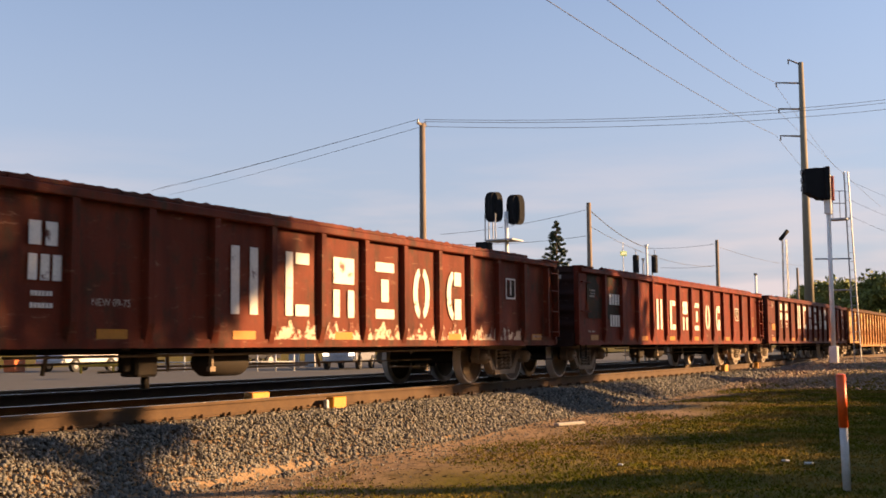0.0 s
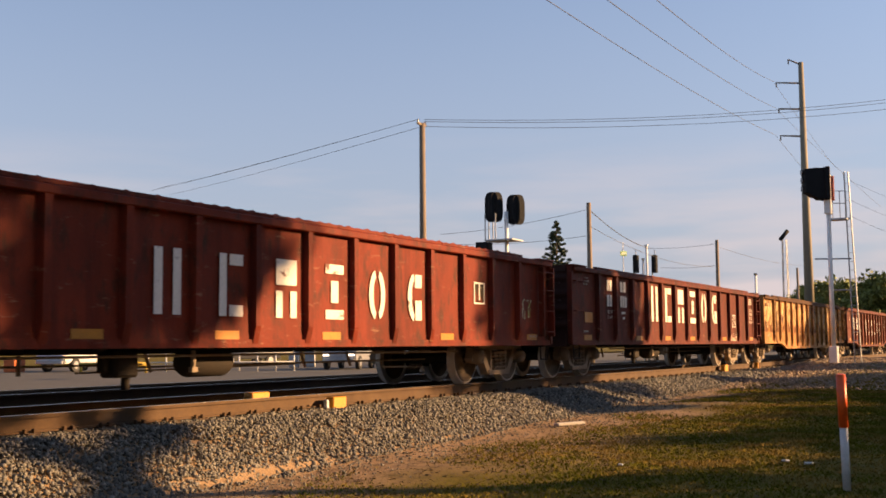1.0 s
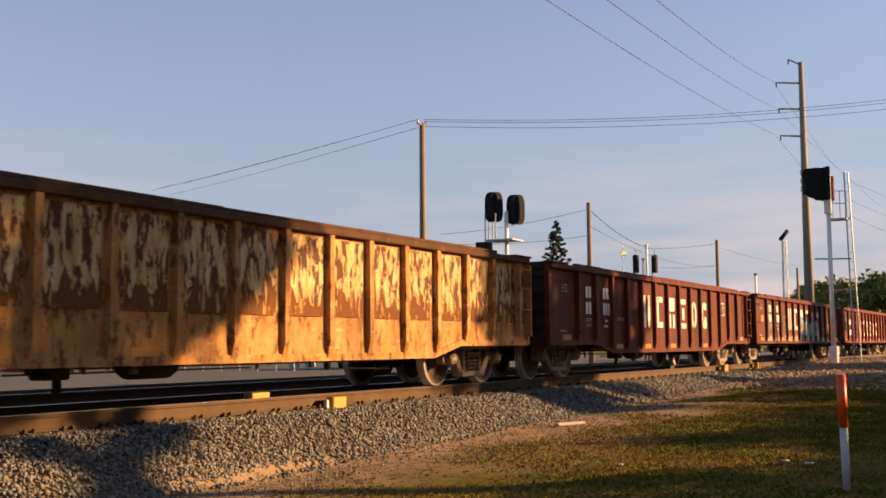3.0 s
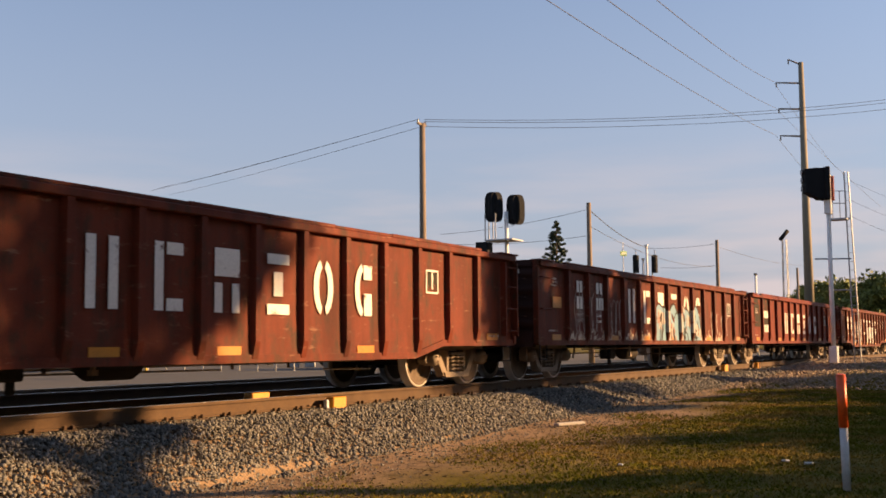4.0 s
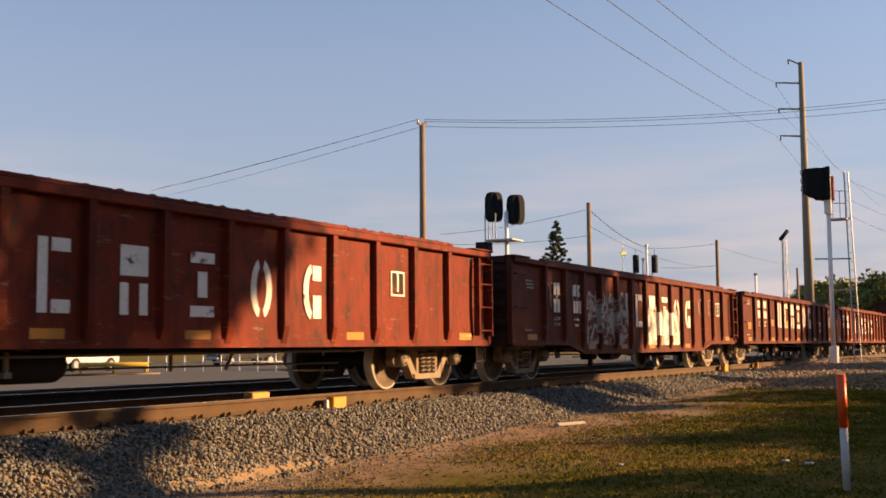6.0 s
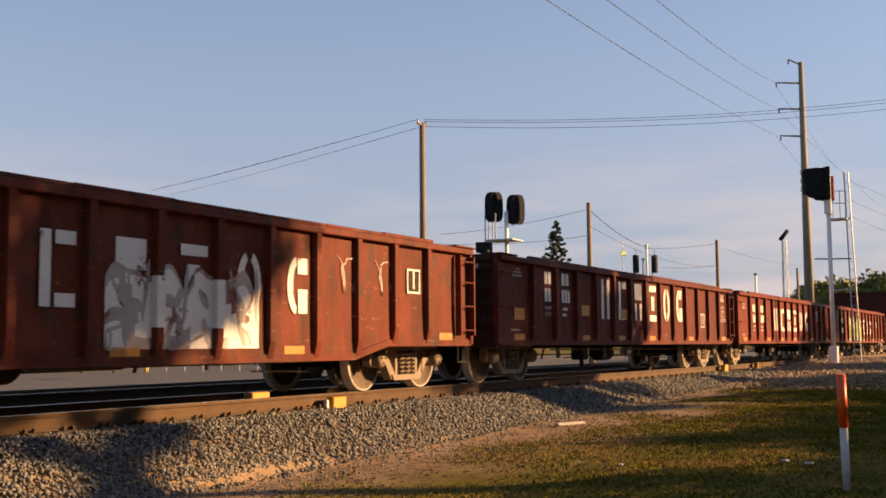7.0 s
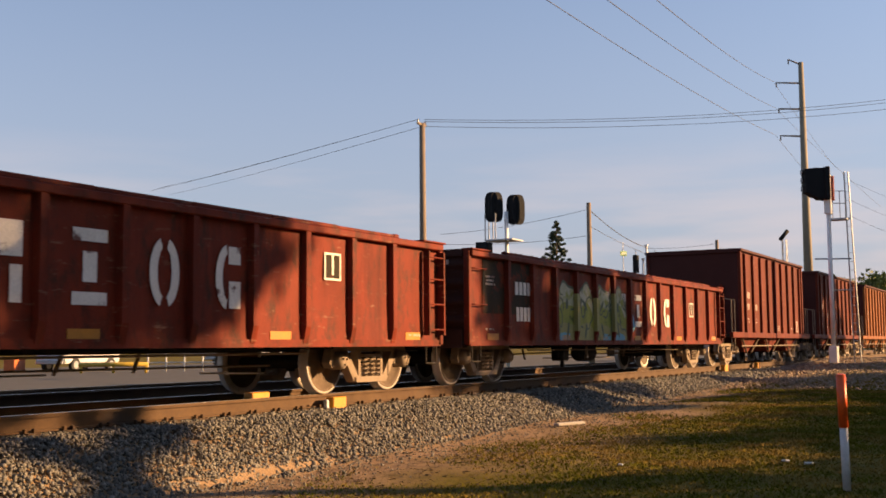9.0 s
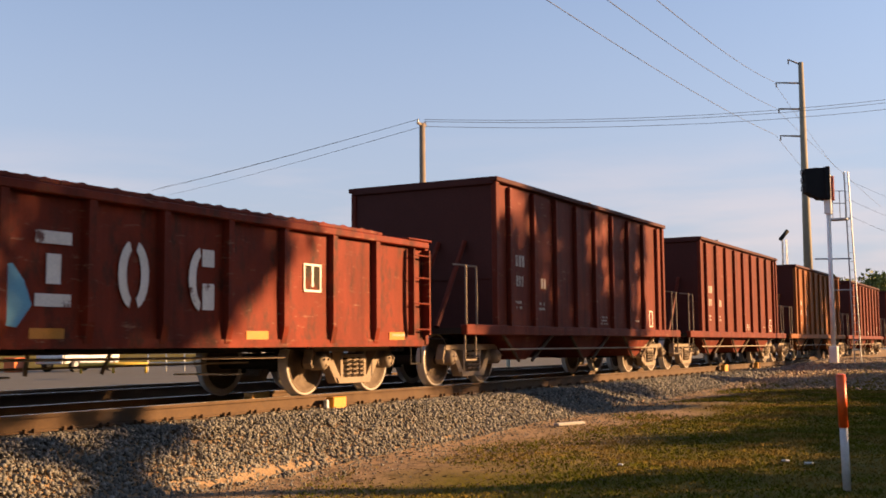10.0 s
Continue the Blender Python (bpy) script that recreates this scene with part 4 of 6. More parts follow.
def hopper(s0, seed, paint, label):
    rng = random.Random(seed)
    L, H, W = 9.80, 3.72, 1.60
    P = PAINT[paint]
    car = thing("hopper_car", label, "freight car", pose(s0, TRACK_Y, 0), group="cars of the freight train")
    car["start"] = s0
    floor_z = 1.02
    xs = [0.0] + [0.55 + (L - 1.1) * k / 8 for k in range(9)] + [L]
    for s in (-1, 1):
        ys = s * (W - 0.09)
        for k in range(len(xs) - 1):
            bm = B()
            box(bm, xs[k], xs[k + 1], min(ys, ys - s * 0.012), max(ys, ys - s * 0.012), floor_z, H - 0.02)
            part("side_panel", bm, P, car)
        for x in xs[1:-1]:
            bm = B()
            box(bm, x - 0.055, x + 0.055, min(ys, ys + s * 0.085), max(ys, ys + s * 0.085), floor_z + 0.03, H - 0.1, 0.012)
            part("side_post", bm, P, car)
        for x in (0.03, L - 0.03):
            bm = B()
            box(bm, x - 0.07, x + 0.07, min(ys - s * 0.05, ys + s * 0.06), max(ys - s * 0.05, ys + s * 0.06), floor_z - 0.1, H - 0.02, 0.01)
            part("corner_post", bm, P, car)
        bm = B()
        box(bm, -0.08, L + 0.08, min(ys - s * 0.05, ys + s * 0.10), max(ys - s * 0.05, ys + s * 0.10), H - 0.05, H + 0.035, 0.012)
        part("top_chord", bm, M_HOPEND, car, "dark red top chord")
        bm = B()
        box(bm, -1.25, L + 1.25, min(ys - s * 0.06, ys + s * 0.07), max(ys - s * 0.06, ys + s * 0.07), floor_z - 0.14, floor_z + 0.04, 0.015)
        part("side_sill", bm, P, car)
        # handrails over the end platforms
        for x in (-1.15, -0.75, L + 0.75, L + 1.15):
            bm = B()
            tube(bm, (x, ys, floor_z), (x, ys, floor_z + 1.05), 0.018, n=6)
            tube(bm, (x, ys, floor_z + 1.05), (x, ys - s * 0.25, floor_z + 1.08), 0.018, n=6)
            part("handrail", bm, M_STEEL, car)
        for x in (-1.0, L + 1.0):
            bm = B()
            for a, b in (((x - 0.2, floor_z - 0.1), (x - 0.2, 0.45)), ((x - 0.2, 0.45), (x + 0.2, 0.45)), ((x + 0.2, 0.45), (x + 0.2, floor_z - 0.1))):
                tube(bm, (a[0], ys, a[1]), (b[0], ys, b[1]), 0.016, n=6)
            part("sill_step", bm, M_STEEL, car)
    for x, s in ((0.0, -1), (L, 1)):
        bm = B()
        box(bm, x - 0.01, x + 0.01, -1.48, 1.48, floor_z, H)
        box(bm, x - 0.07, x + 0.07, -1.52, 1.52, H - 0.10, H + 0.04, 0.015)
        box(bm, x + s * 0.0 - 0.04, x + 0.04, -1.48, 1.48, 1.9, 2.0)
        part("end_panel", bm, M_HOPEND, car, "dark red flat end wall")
        bm = B()
        box(bm, min(x, x + s * 1.25), max(x, x + s * 1.25), -1.48, 1.48, floor_z - 0.12, floor_z - 0.02)
        part("end_platform", bm, M_BLACK, car)
        bm = B()
        for yy in (-0.9, -0.35, 0.35, 0.9):
            tube(bm, (x + s * 1.1, yy, floor_z), (x + s * 0.02, yy, 2.6), 0.05, n=6)
        part("end_brace", bm, P, car)
    # three discharge bays
    for k in range(3):
        xc = L * (k + 0.5) / 3
        bm = B()
        w = L / 6 - 0.25
        top4 = [(xc + sx * w, sy * 1.40, floor_z) for sx, sy in ((-1, -1), (1, -1), (1, 1), (-1, 1))]
        bot4 = [(xc + sx * 0.22, sy * 1.25, 0.42) for sx, sy in ((-1, -1), (1, -1), (1, 1), (-1, 1))]
        a, b = [bm.verts.new(v) for v in top4], [bm.verts.new(v) for v in bot4]
        for i in range(4):
            bm.faces.new((a[i], a[(i + 1) % 4], b[(i + 1) % 4], b[i]))
        bm.faces.new(b)
        part("discharge_bay", bm, P, car, "sloping discharge hopper with a door")
        for sx in (-1, 1):
            bm = B()
            tube(bm, (xc + sx * w, -1.44, floor_z), (xc + sx * 0.3, -1.34, 0.40), 0.035, n=6)
            part("bay_brace", bm, M_BAYDUST, car)
    bm = B()
    box(bm, -1.2, L + 1.2, -0.3, 0.3, 0.70, 1.0)
    part("centre_sill", bm, M_BLACK, car)
    for s, x in ((-1, -1.25), (1, L + 1.25)):
        part("coupler", COUPLER[s], None, car, at=pose(x, 0, 0))
    bm = B()
    for yy in (-1.44,):
        tube(bm, (0.3, yy, 0.62), (L - 0.3, yy, 0.62), 0.02, n=6)
    part("brake_rod", bm, M_STEEL, car)
    add_truck(car, -0.10)
    add_truck(car, L + 0.10)
    y = -(W - 0.09) - 0.001
    mid = [(a + b) / 2 for a, b in zip(xs, xs[1:])]
    bm = B()
    bars(bm, mid[1] - 0.22, 2.28, 0.42, 0.21, y - 0.002, 3)
    bars(bm, mid[1] - 0.20, 1.90, 0.34, 0.20, y - 0.002, 3)
    bars(bm, mid[2] - 0.14, 1.90, 0.26, 0.20, y - 0.002, 2)
    part("stencil_mark", bm, M_GREYPAINT, car, "white bars of stencilled car marks")["kind"] = "stuff"
    bm = B()
    for k in (1, 2):
        word_lines(bm, mid[k] - 0.28, 1.5, 0.35, 2, y - 0.002, 0.05, 0.1, rng)
    word_lines(bm, mid[5] - 0.2, 1.3, 0.5, 3, y - 0.002, 0.04, 0.07, rng)
    word_lines(bm, mid[7] - 0.1, 1.25, 0.4, 1, y - 0.002, 0.04, 0.07, rng)
    part("stencil_line", bm, M_GREYPAINT, car)["kind"] = "stuff"
    bm = B()
    x = mid[8] + 0.1
    ring_frame(bm, x, 1.32, 0.13, 0.20, 0.03, y - 0.004, y)
    part("data_plate", bm, M_WHITE, car)
    return car


M_GBLUE = mat("sprayed_blue", (0.14, 0.28, 0.35), 0.6, 0, (0.09, 0.19, 0.25), 2.0, 0.7, 40, 0.1, (0.20, 0.08, 0.05), (0.58, 0.66), 3.0)
M_GGREY = mat("sprayed_grey", (0.42, 0.38, 0.34), 0.6, 0, (0.26, 0.19, 0.15), 3.0, 0.7, 40, 0.1, (0.22, 0.07, 0.04), (0.53, 0.60), 3.0)
M_GGREEN = mat("sprayed_yellow", (0.31, 0.30, 0.05), 0.6, 0, (0.18, 0.23, 0.05), 2.0, 0.5, 40, 0.1, (0.06, 0.075, 0.03), (0.55, 0.62), 2.6, spec=0.2)
M_GFAINT = mat("faint_grey_spray", (0.105, 0.028, 0.014), 0.7, 0, (0.15, 0.05, 0.03), 2.0, 0.6, 40, 0.1, (0.36, 0.32, 0.28), (0.49, 0.55), 6.0, 0.35, spec=0.15)
M_GOLIVE = mat("sprayed_olive", (0.30, 0.27, 0.08), 0.6, 0, (0.20, 0.20, 0.07), 2.0, 0.7)
M_GPALE = mat("sprayed_pale_yellow", (0.48, 0.46, 0.34), 0.6, 0, (0.32, 0.32, 0.20), 2.0, 0.5, 40, 0.1, (0.24, 0.26, 0.05), (0.54, 0.60), 2.6, spec=0.2)
M_GDARK = mat("sprayed_dark_green", (0.05, 0.08, 0.045), 0.6, 0, (0.08, 0.10, 0.05), 2.0, 0.7)
M_GCYAN = mat("sprayed_cyan", (0.10, 0.36, 0.48), 0.6, 0, (0.08, 0.26, 0.36), 2.0, 0.7)

M_RUSTFIELD = mat("peeling_ochre_paint", (0.64, 0.46, 0.22), 0.7, 0, (0.40, 0.18, 0.045), 2.0, 0.35, 45, 0.35, (0.085, 0.030, 0.010), (0.49, 0.53), 3.0, 3.2, spec=0.2)
TRAIN = []


def build_train():
    red, dark = "rust-red steel gondola car with faded white side lettering", "dark maroon steel gondola car with large white block lettering"
    a = gondola(4.42, 1, "brown", plate_z=1.73, first=5, window=12, letter_z=1.52, letter_w=0.52, wavy=True, flakes=(6, 7, 8, 9, 10, 11, 12), L=16.2, shift=0.05,
                label="weathered brown-red gondola car with flaking white primer along its foot")
    b = gondola(21.90, 2, "red", plate_z=1.60, marks="plain", patch=True, letter_z=1.45, letter_h=0.76, letter_w=0.44, wavy=True, flakes=(), label="rust-red gondola car with dark overpainted patch and faded lettering")
    c = gondola(39.38, 3, "maroon", plate_z=1.39, letter_z=1.70, letter_h=0.88, dims=True, flakes=(11,), pads=((1.0, 1.28),), label=dark)
    d = gondola(56.68, 4, "ochre", panels=15, fish=True, letters=None, marks=None, L=16.2, label="worn ochre-yellow gondola car with dark rust patches")
    e = gondola(73.93, 5, "brown", plate_z=1.72, panels=15, fish=True, first=5, window=12, letter_z=1.50, letter_h=0.78, letter_w=0.46, L=16.2, shift=0.0, label="brown-red gondola car with deep bowed side sill")
    g = gondola(91.24, 6, "brown", plate_z=1.72, window=12, letter_z=1.60, letter_h=0.80, letter_w=0.46, pads=((1.0, 1.55),), flakes=(1, 2, 3, 4, 5, 9, 10, 11), label="brown-red gondola car sprayed with pale blue graffiti")
    h = gondola(108.45, 7, "red", plate_z=1.64, marks="plain", patch=True, letter_z=1.43, letter_h=0.76, letter_w=0.42, wavy=True, label=red)
    i = gondola(125.78, 8, "brown", plate_z=1.70, panels=15, fish=True, first=5, window=13, letter_z=1.50, letter_h=0.78, letter_w=0.46, flakes=(), L=16.2, label="brown-red gondola car with white scrawled graffiti")
    n = gondola(143.06, 9, "maroon", plate_z=1.35, letter_z=1.70, letter_h=0.88, dims=True, pads=((0.95, 1.28), (4.3, 1.42), (6.7, 1.40)), label=dark)
    o = gondola(160.28, 10, "red", plate_z=1.80, letter_z=1.54, letter_h=0.80, letter_w=0.48, dims=False, label=red)
    p = gondola(177.66, 11, "red", plate_z=1.62, marks="plain", patch=True, letter_z=1.49, letter_h=0.76, letter_w=0.46, wavy=True, label="rust-red gondola car sprayed with yellow-green graffiti")
    rust = random.Random(44)
    for k in range(0, 15):
        a0, b0 = d[1][k] + 0.12, d[1][k + 1] - 0.12
        bm = B()
        box(bm, a0, b0, SHEET_Y - 0.004, SHEET_Y - 0.001, 1.10, 2.18)
        part("bare_patch", bm, M_RUSTFIELD, d[0], "scratched field of peeling ochre paint")
        bm = B()
        m = 16
        feet = [bm.verts.new((a0 + (b0 - a0) * q / m, SHEET_Y - 0.0065, 1.10)) for q in range(m + 1)]
        tops = [bm.verts.new((a0 + (b0 - a0) * q / m, SHEET_Y - 0.0065, 1.22 + 0.42 * rust.random() ** 1.5)) for q in range(m + 1)]
        for q in range(m):
            bm.faces.new((feet[q], feet[q + 1], tops[q + 1], tops[q]))
        part("rust_patch", bm, M_RUSTHEAVY, d[0], "ragged brown rust over the lower sheet")
    TRAIN.extend(x[0] for x in (a, b, c, d, e, g, h, i, n, o, p))
    for car, words, x, z in ((a[0], "NEW 09-75", 4.28, 1.17), (e[0], "GPR 4-89", 4.18, 1.27)):
        part("date_line", text_mesh(words, 0.115, M_GREYPAINT), None, car, "small white stencilled date", at=pose(x, SHEET_Y - 0.005, z))["kind"] = "stuff"
    # graffiti
    paint_blobs(g[0], g[1], 6, 9, 1.75, 0.76, [M_GBLUE, M_GBLUE, M_GGREY], 3, label="pale blue sprayed graffiti shape", strokes=M_DARKPATCH)
    for k, (x0, x1) in enumerate(((1.9, 2.5), (2.8, 3.6), (4.0, 4.8), (12.3, 13.2), (13.4, 14.3))):
        scribble(g[0], x0, x1, 0.95, 1.9 - 0.1 * k, M_GGREY, k + 5, 3, 0.013)
    paint_blobs(i[0], i[1], 3, 5, 1.85, 0.70, [M_GFAINT, M_GFAINT, M_GFAINT], 6, label="faded grey sprayed graffiti shape", strokes=M_GGREY)
    paint_blobs(i[0], i[1], 7, 9, 1.62, 0.68, [M_WHITE, M_GGREY, M_WHITE], 9, label="white sprayed graffiti shape", strokes=M_GGREY)
    for k, (x0, x1) in enumerate(((1.7, 2.3), (2.9, 3.4), (12.2, 12.8), (13.2, 13.8))):
        scribble(i[0], x0, x1, 1.45, 1.95, M_GGREY, k + 15, 2, 0.016)
    paint_blobs(p[0], p[1], 3, 6, 2.02, 0.74, [M_GGREEN, M_GPALE, M_GOLIVE, M_GCYAN], 4, label="yellow-green sprayed graffiti letters shape", strokes=M_GDARK, n_stroke=7)
    bm = B()
    x = p[1][7] + 0.07
    prism(bm, [(x, 0.92), (x + 0.16, 0.90), (x + 0.34, 1.12), (x + 0.24, 1.36), (x + 0.10, 1.52), (x, 1.50)], SHEET_Y - 0.007, SHEET_Y - 0.002)
    part("graffiti_panel", bm, M_GCYAN, p[0], "cyan sprayed graffiti edge")
    scribble(b[0], 15.0, 15.5, 1.2, 1.55, M_GPALE, 4, 2, 0.014)
    x = 196.72
    for k in range(5):
        TRAIN.append(hopper(x + 13.25 * k, 30 + k, "orange" if k == 2 else "hopper",
                            "tall orange-brown ribbed hopper car" if k == 2 else "tall rust-red ribbed steel hopper car with end platforms"))


build_train()


# ---- poles, wires and signals ----
def wire(a, b, sag, r=0.012, n=14, label="thin black sagging overhead wire"):
    a, b = Vector(a), Vector(b)
    cu = bpy.data.curves.new("wire", "CURVE")
    cu.dimensions, cu.bevel_depth, cu.bevel_resolution = "3D", r, 1
    sp = cu.splines.new("POLY")
    sp.points.add(n)
    for i in range(n + 1):
        f = i / n
        c = a.lerp(b, f) - Vector((0, 0, sag * 4 * f * (1 - f)))
        sp.points[i].co = (*c, 1)
    cu.materials.append(M_WIRE)
    return tagged(new("wire", cu), label, "wire", group="overhead wires")


def wood_pole(x, y, z0, z1, r, label, arm=True):
    t = thing("utility_pole", label, "pole", pose(x, y, z0))
    bm = B()
    tube(bm, (0, 0, -0.2), (0, 0, z1 - z0), r, r * 0.72, 14)
    part("pole_shaft", bm, M_WOODPOLE, t)
    if arm:
        bm = B()
        box(bm, -0.45, 0.35, -0.05, 0.05, z1 - z0 - 0.12, z1 - z0 - 0.02, 0.01)
        part("crossarm", bm, M_WOODPOLE, t)
        for dx in (-0.42, 0.30):
            bm = B()
            lathe_z = [(0.03, 0.0), (0.05, 0.04), (0.03, 0.08), (0.05, 0.12), (0.0, 0.16)]
            for (r0, h0), (r1, h1) in zip(lathe_z, lathe_z[1:]):
                tube(bm, (dx, 0, z1 - z0 - 0.02 + h0), (dx, 0, z1 - z0 - 0.02 + h1), r0, max(r1, 0.005), 8)
            part("insulator", bm, M_GALV, t)
    return t


POLE1 = (45.8, 26.15)
POLE2 = (57.0, 22.10)
POLE3 = (78.4, 20.8)
wood_pole(*POLE1, -0.52, 11.35, 0.19, "tall weathered wooden utility pole")
wood_pole(*POLE2, -0.52, 8.45, 0.17, "weathered square-topped wooden pole", arm=False)
wood_pole(*POLE3, -0.52, 8.05, 0.16, "short grey wooden pole beyond the train", arm=False)
wood_pole(90.0, 17.6, -0.52, 6.6, 0.12, "slim dark wooden pole beyond the train", arm=False)


def big_pole():
    x, y, z1 = 77.6, 14.45, 19.85
    t = thing("transmission_pole", "tall tan tapered transmission pole with three short arms", "pole", pose(x, y, -0.3))
    bm = B()
    tube(bm, (0, 0, -0.2), (0, 0, z1 + 0.3), 0.36, 0.17, 16)
    part("pole_shaft", bm, M_CONCPOLE, t)
    rx, ry = 0.48, -0.877
    for z, w in ((z1 - 1.15, -1.72), (z1 - 2.95, -1.6), (z1 - 4.82, -1.55), (z1 + 0.15, -0.85)):
        up = 0.35 if w > -1 else 0.05
        bm = B()
        tube(bm, (0, 0, z), (w * rx, w * ry, z + up), 0.07, 0.045, 8)
        tube(bm, (w * rx, w * ry, z + up + 0.04), (w * rx, w * ry, z + up - 0.32), 0.045, 0.045, 8)
        part("davit_arm", bm, M_WOODPOLE, t, "short pole arm with an insulator")
    return t


big_pole()
BIG = Vector((77.6, 14.45, 0))
RV = Vector((0.48, -0.877, 0))

P1T = Vector((POLE1[0], POLE1[1], 11.45))
for end, dz in (((89.60, 84.04, 17.89), 0.05), ((89.16, 84.91, 17.59), 0.05), ((90.29, 82.90, 17.21), -0.35)):
    wire(P1T + Vector((-0.3, 0, dz)), end, 0.15)
for end, dz in (((65.19, 3.88, 14.17), 0.12), ((65.20, 3.89, 13.99), 0.02), ((65.23, 3.91, 13.63), -0.22)):
    wire(P1T + Vector((0.2, 0, dz)), end, 0.55)
for start, end in (((26.97, 11.74, 10.07), (75.72, 15.92, 14.67)),
                   ((27.77, 10.29, 10.05), (75.59, 15.83, 16.48)),
                   ((28.41, 9.11, 10.04), (75.42, 15.81, 18.22))):
    wire(start, end, 0.25)
for start, end in (((75.72, 15.92, 14.67), (135.25, 21.77, 16.80)),
                   ((75.59, 15.83, 16.48), (137.80, 17.17, 16.43)),
                   ((75.43, 15.82, 18.15), (134.94, 21.56, 21.00))):
    wire(start, end, 0.2)
P2T = Vector((POLE2[0], POLE2[1], 8.1))
wire(P2T, Vector((61.03, 33.57, 7.70)), 0.2)
wire(P2T - Vector((0, 0, 1.45)), Vector((60.56, 34.53, 7.15)), 0.25)
wire(P2T, Vector((81.84, 26.85, 8.00)), 0.35, 0.022)
wire(P2T - Vector((0, 0, 0.9)), Vector((78.31, 21.09, 6.17)), 0.6)
wire(Vector((81.84, 26.85, 8.00)), Vector((78.26, 20.91, 7.76)), 0.1)
wire(Vector((77.52, 24.63, 6.19)), Vector((78.37, 20.98, 6.25)), 0.1)
wire(Vector((78.33, 20.81, 7.60)), Vector((123.57, 23.62, 9.05)), 0.3)
for start, end in (((114.80, 17.32, 16.75), (117.65, 12.56, 14.37)), ((114.94, 17.42, 14.86), (117.78, 12.65, 12.49)), ((115.05, 17.49, 13.31), (117.90, 12.73, 10.93))):
    wire(start, end, 0.1)


def signal_head(parent, x, y, z, yaw, lamps=3, h=1.2, w=0.62):
    """A black colour-light head: an oval back plate, hoods and lenses; it looks along its own -y."""
    bm = B()
    n = 24
    pts = []
    for i in range(n):
        a = 2 * math.pi * i / n
        ex, ez = math.cos(a), math.sin(a)
        pts.append((w / 2 * math.copysign(abs(ex) ** 0.7, ex), h / 2 * math.copysign(abs(ez) ** 0.55, ez)))
    prism(bm, pts, -0.02, 0.02)
    box(bm, -0.10, 0.10, 0.02, 0.12, -h / 2 + 0.2, h / 2 - 0.2, 0.02)
    head = part("signal_head", bm, M_SIGBLACK, parent, "black oval signal head with hoods", at=pose(x, y, z, 0, 0, yaw))
    for k in range(lamps):
        zz = (k - (lamps - 1) / 2) * h / (lamps + 0.4)
        bm = B()
        r = 0.14
        m = 10
        prev = None
        for i in range(m + 1):
            a = math.pi * (-0.15 + 1.3 * i / m)
            cur = [bm.verts.new((r * q * math.cos(a), yy, zz + r * q * math.sin(a))) for q in (1.0, 0.94) for yy in (-0.02, -0.34)]
            if prev:
                for i0, i1 in ((0, 1), (2, 3), (1, 3)):
                    bm.faces.new((prev[i0], cur[i0], cur[i1], prev[i1]))
            prev = cur
        part("hood", bm, M_SIGBLACK, head)
        bm = B()
        tube(bm, (0, -0.035, zz), (0, -0.02, zz), 0.11, n=14)
        part("lens", bm, M_LENS, head)
    return head


def far_signal():
    base = Vector((42.36, 20.13, 4.78))
    t = thing("railway_signal", "black signal heads on a silver mast with railed platform", "signal", pose(base.x, base.y, -0.52))
    g = -0.52
    zt = Vector((42.25, 20.05, 6.34)).z - g
    bm = B()
    tube(bm, (0, 0, 0), (0, 0, zt), 0.085, 0.085, 12)
    part("mast", bm, M_SILVER, t, "silver painted round mast")
    for lat, dz, yaw in ((-0.62, 0.20, 92), (-0.40, 0.20, 150), (0.30, 0.08, 92), (0.52, 0.08, 150)):
        signal_head(t, lat * RV.x, lat * RV.y, zt + dz, yaw, h=1.28, w=0.62)
    bm = B()
    box(bm, -0.5, 0.6, -0.5, 0.8, zt - 1.25, zt - 1.19)
    part("platform", bm, M_GALV, t)
    for k, (dx, dy) in enumerate(((-0.45, 0.78), (-0.1, 0.78), (-0.45, 0.3), (0.3, 0.78))):
        bm = B()
        tube(bm, (dx, dy, zt - 1.22), (dx, dy, zt - 0.1 - 0.2 * (k % 2)), 0.025, n=6)
        part("platform_rail", bm, M_GALV, t)
    bm = B()
    box(bm, -0.75, -0.2, 0.55, 1.1, zt - 1.75, zt - 1.30, 0.03)
    part("relay_box", bm, M_SIGBLACK, t, "black relay box under the platform")
    bm = B()
    box(bm, -0.1, 0.5, -0.05, 0.05, zt - 0.45, zt - 0.35)
    part("bracket", bm, M_SILVER, t)


far_signal()


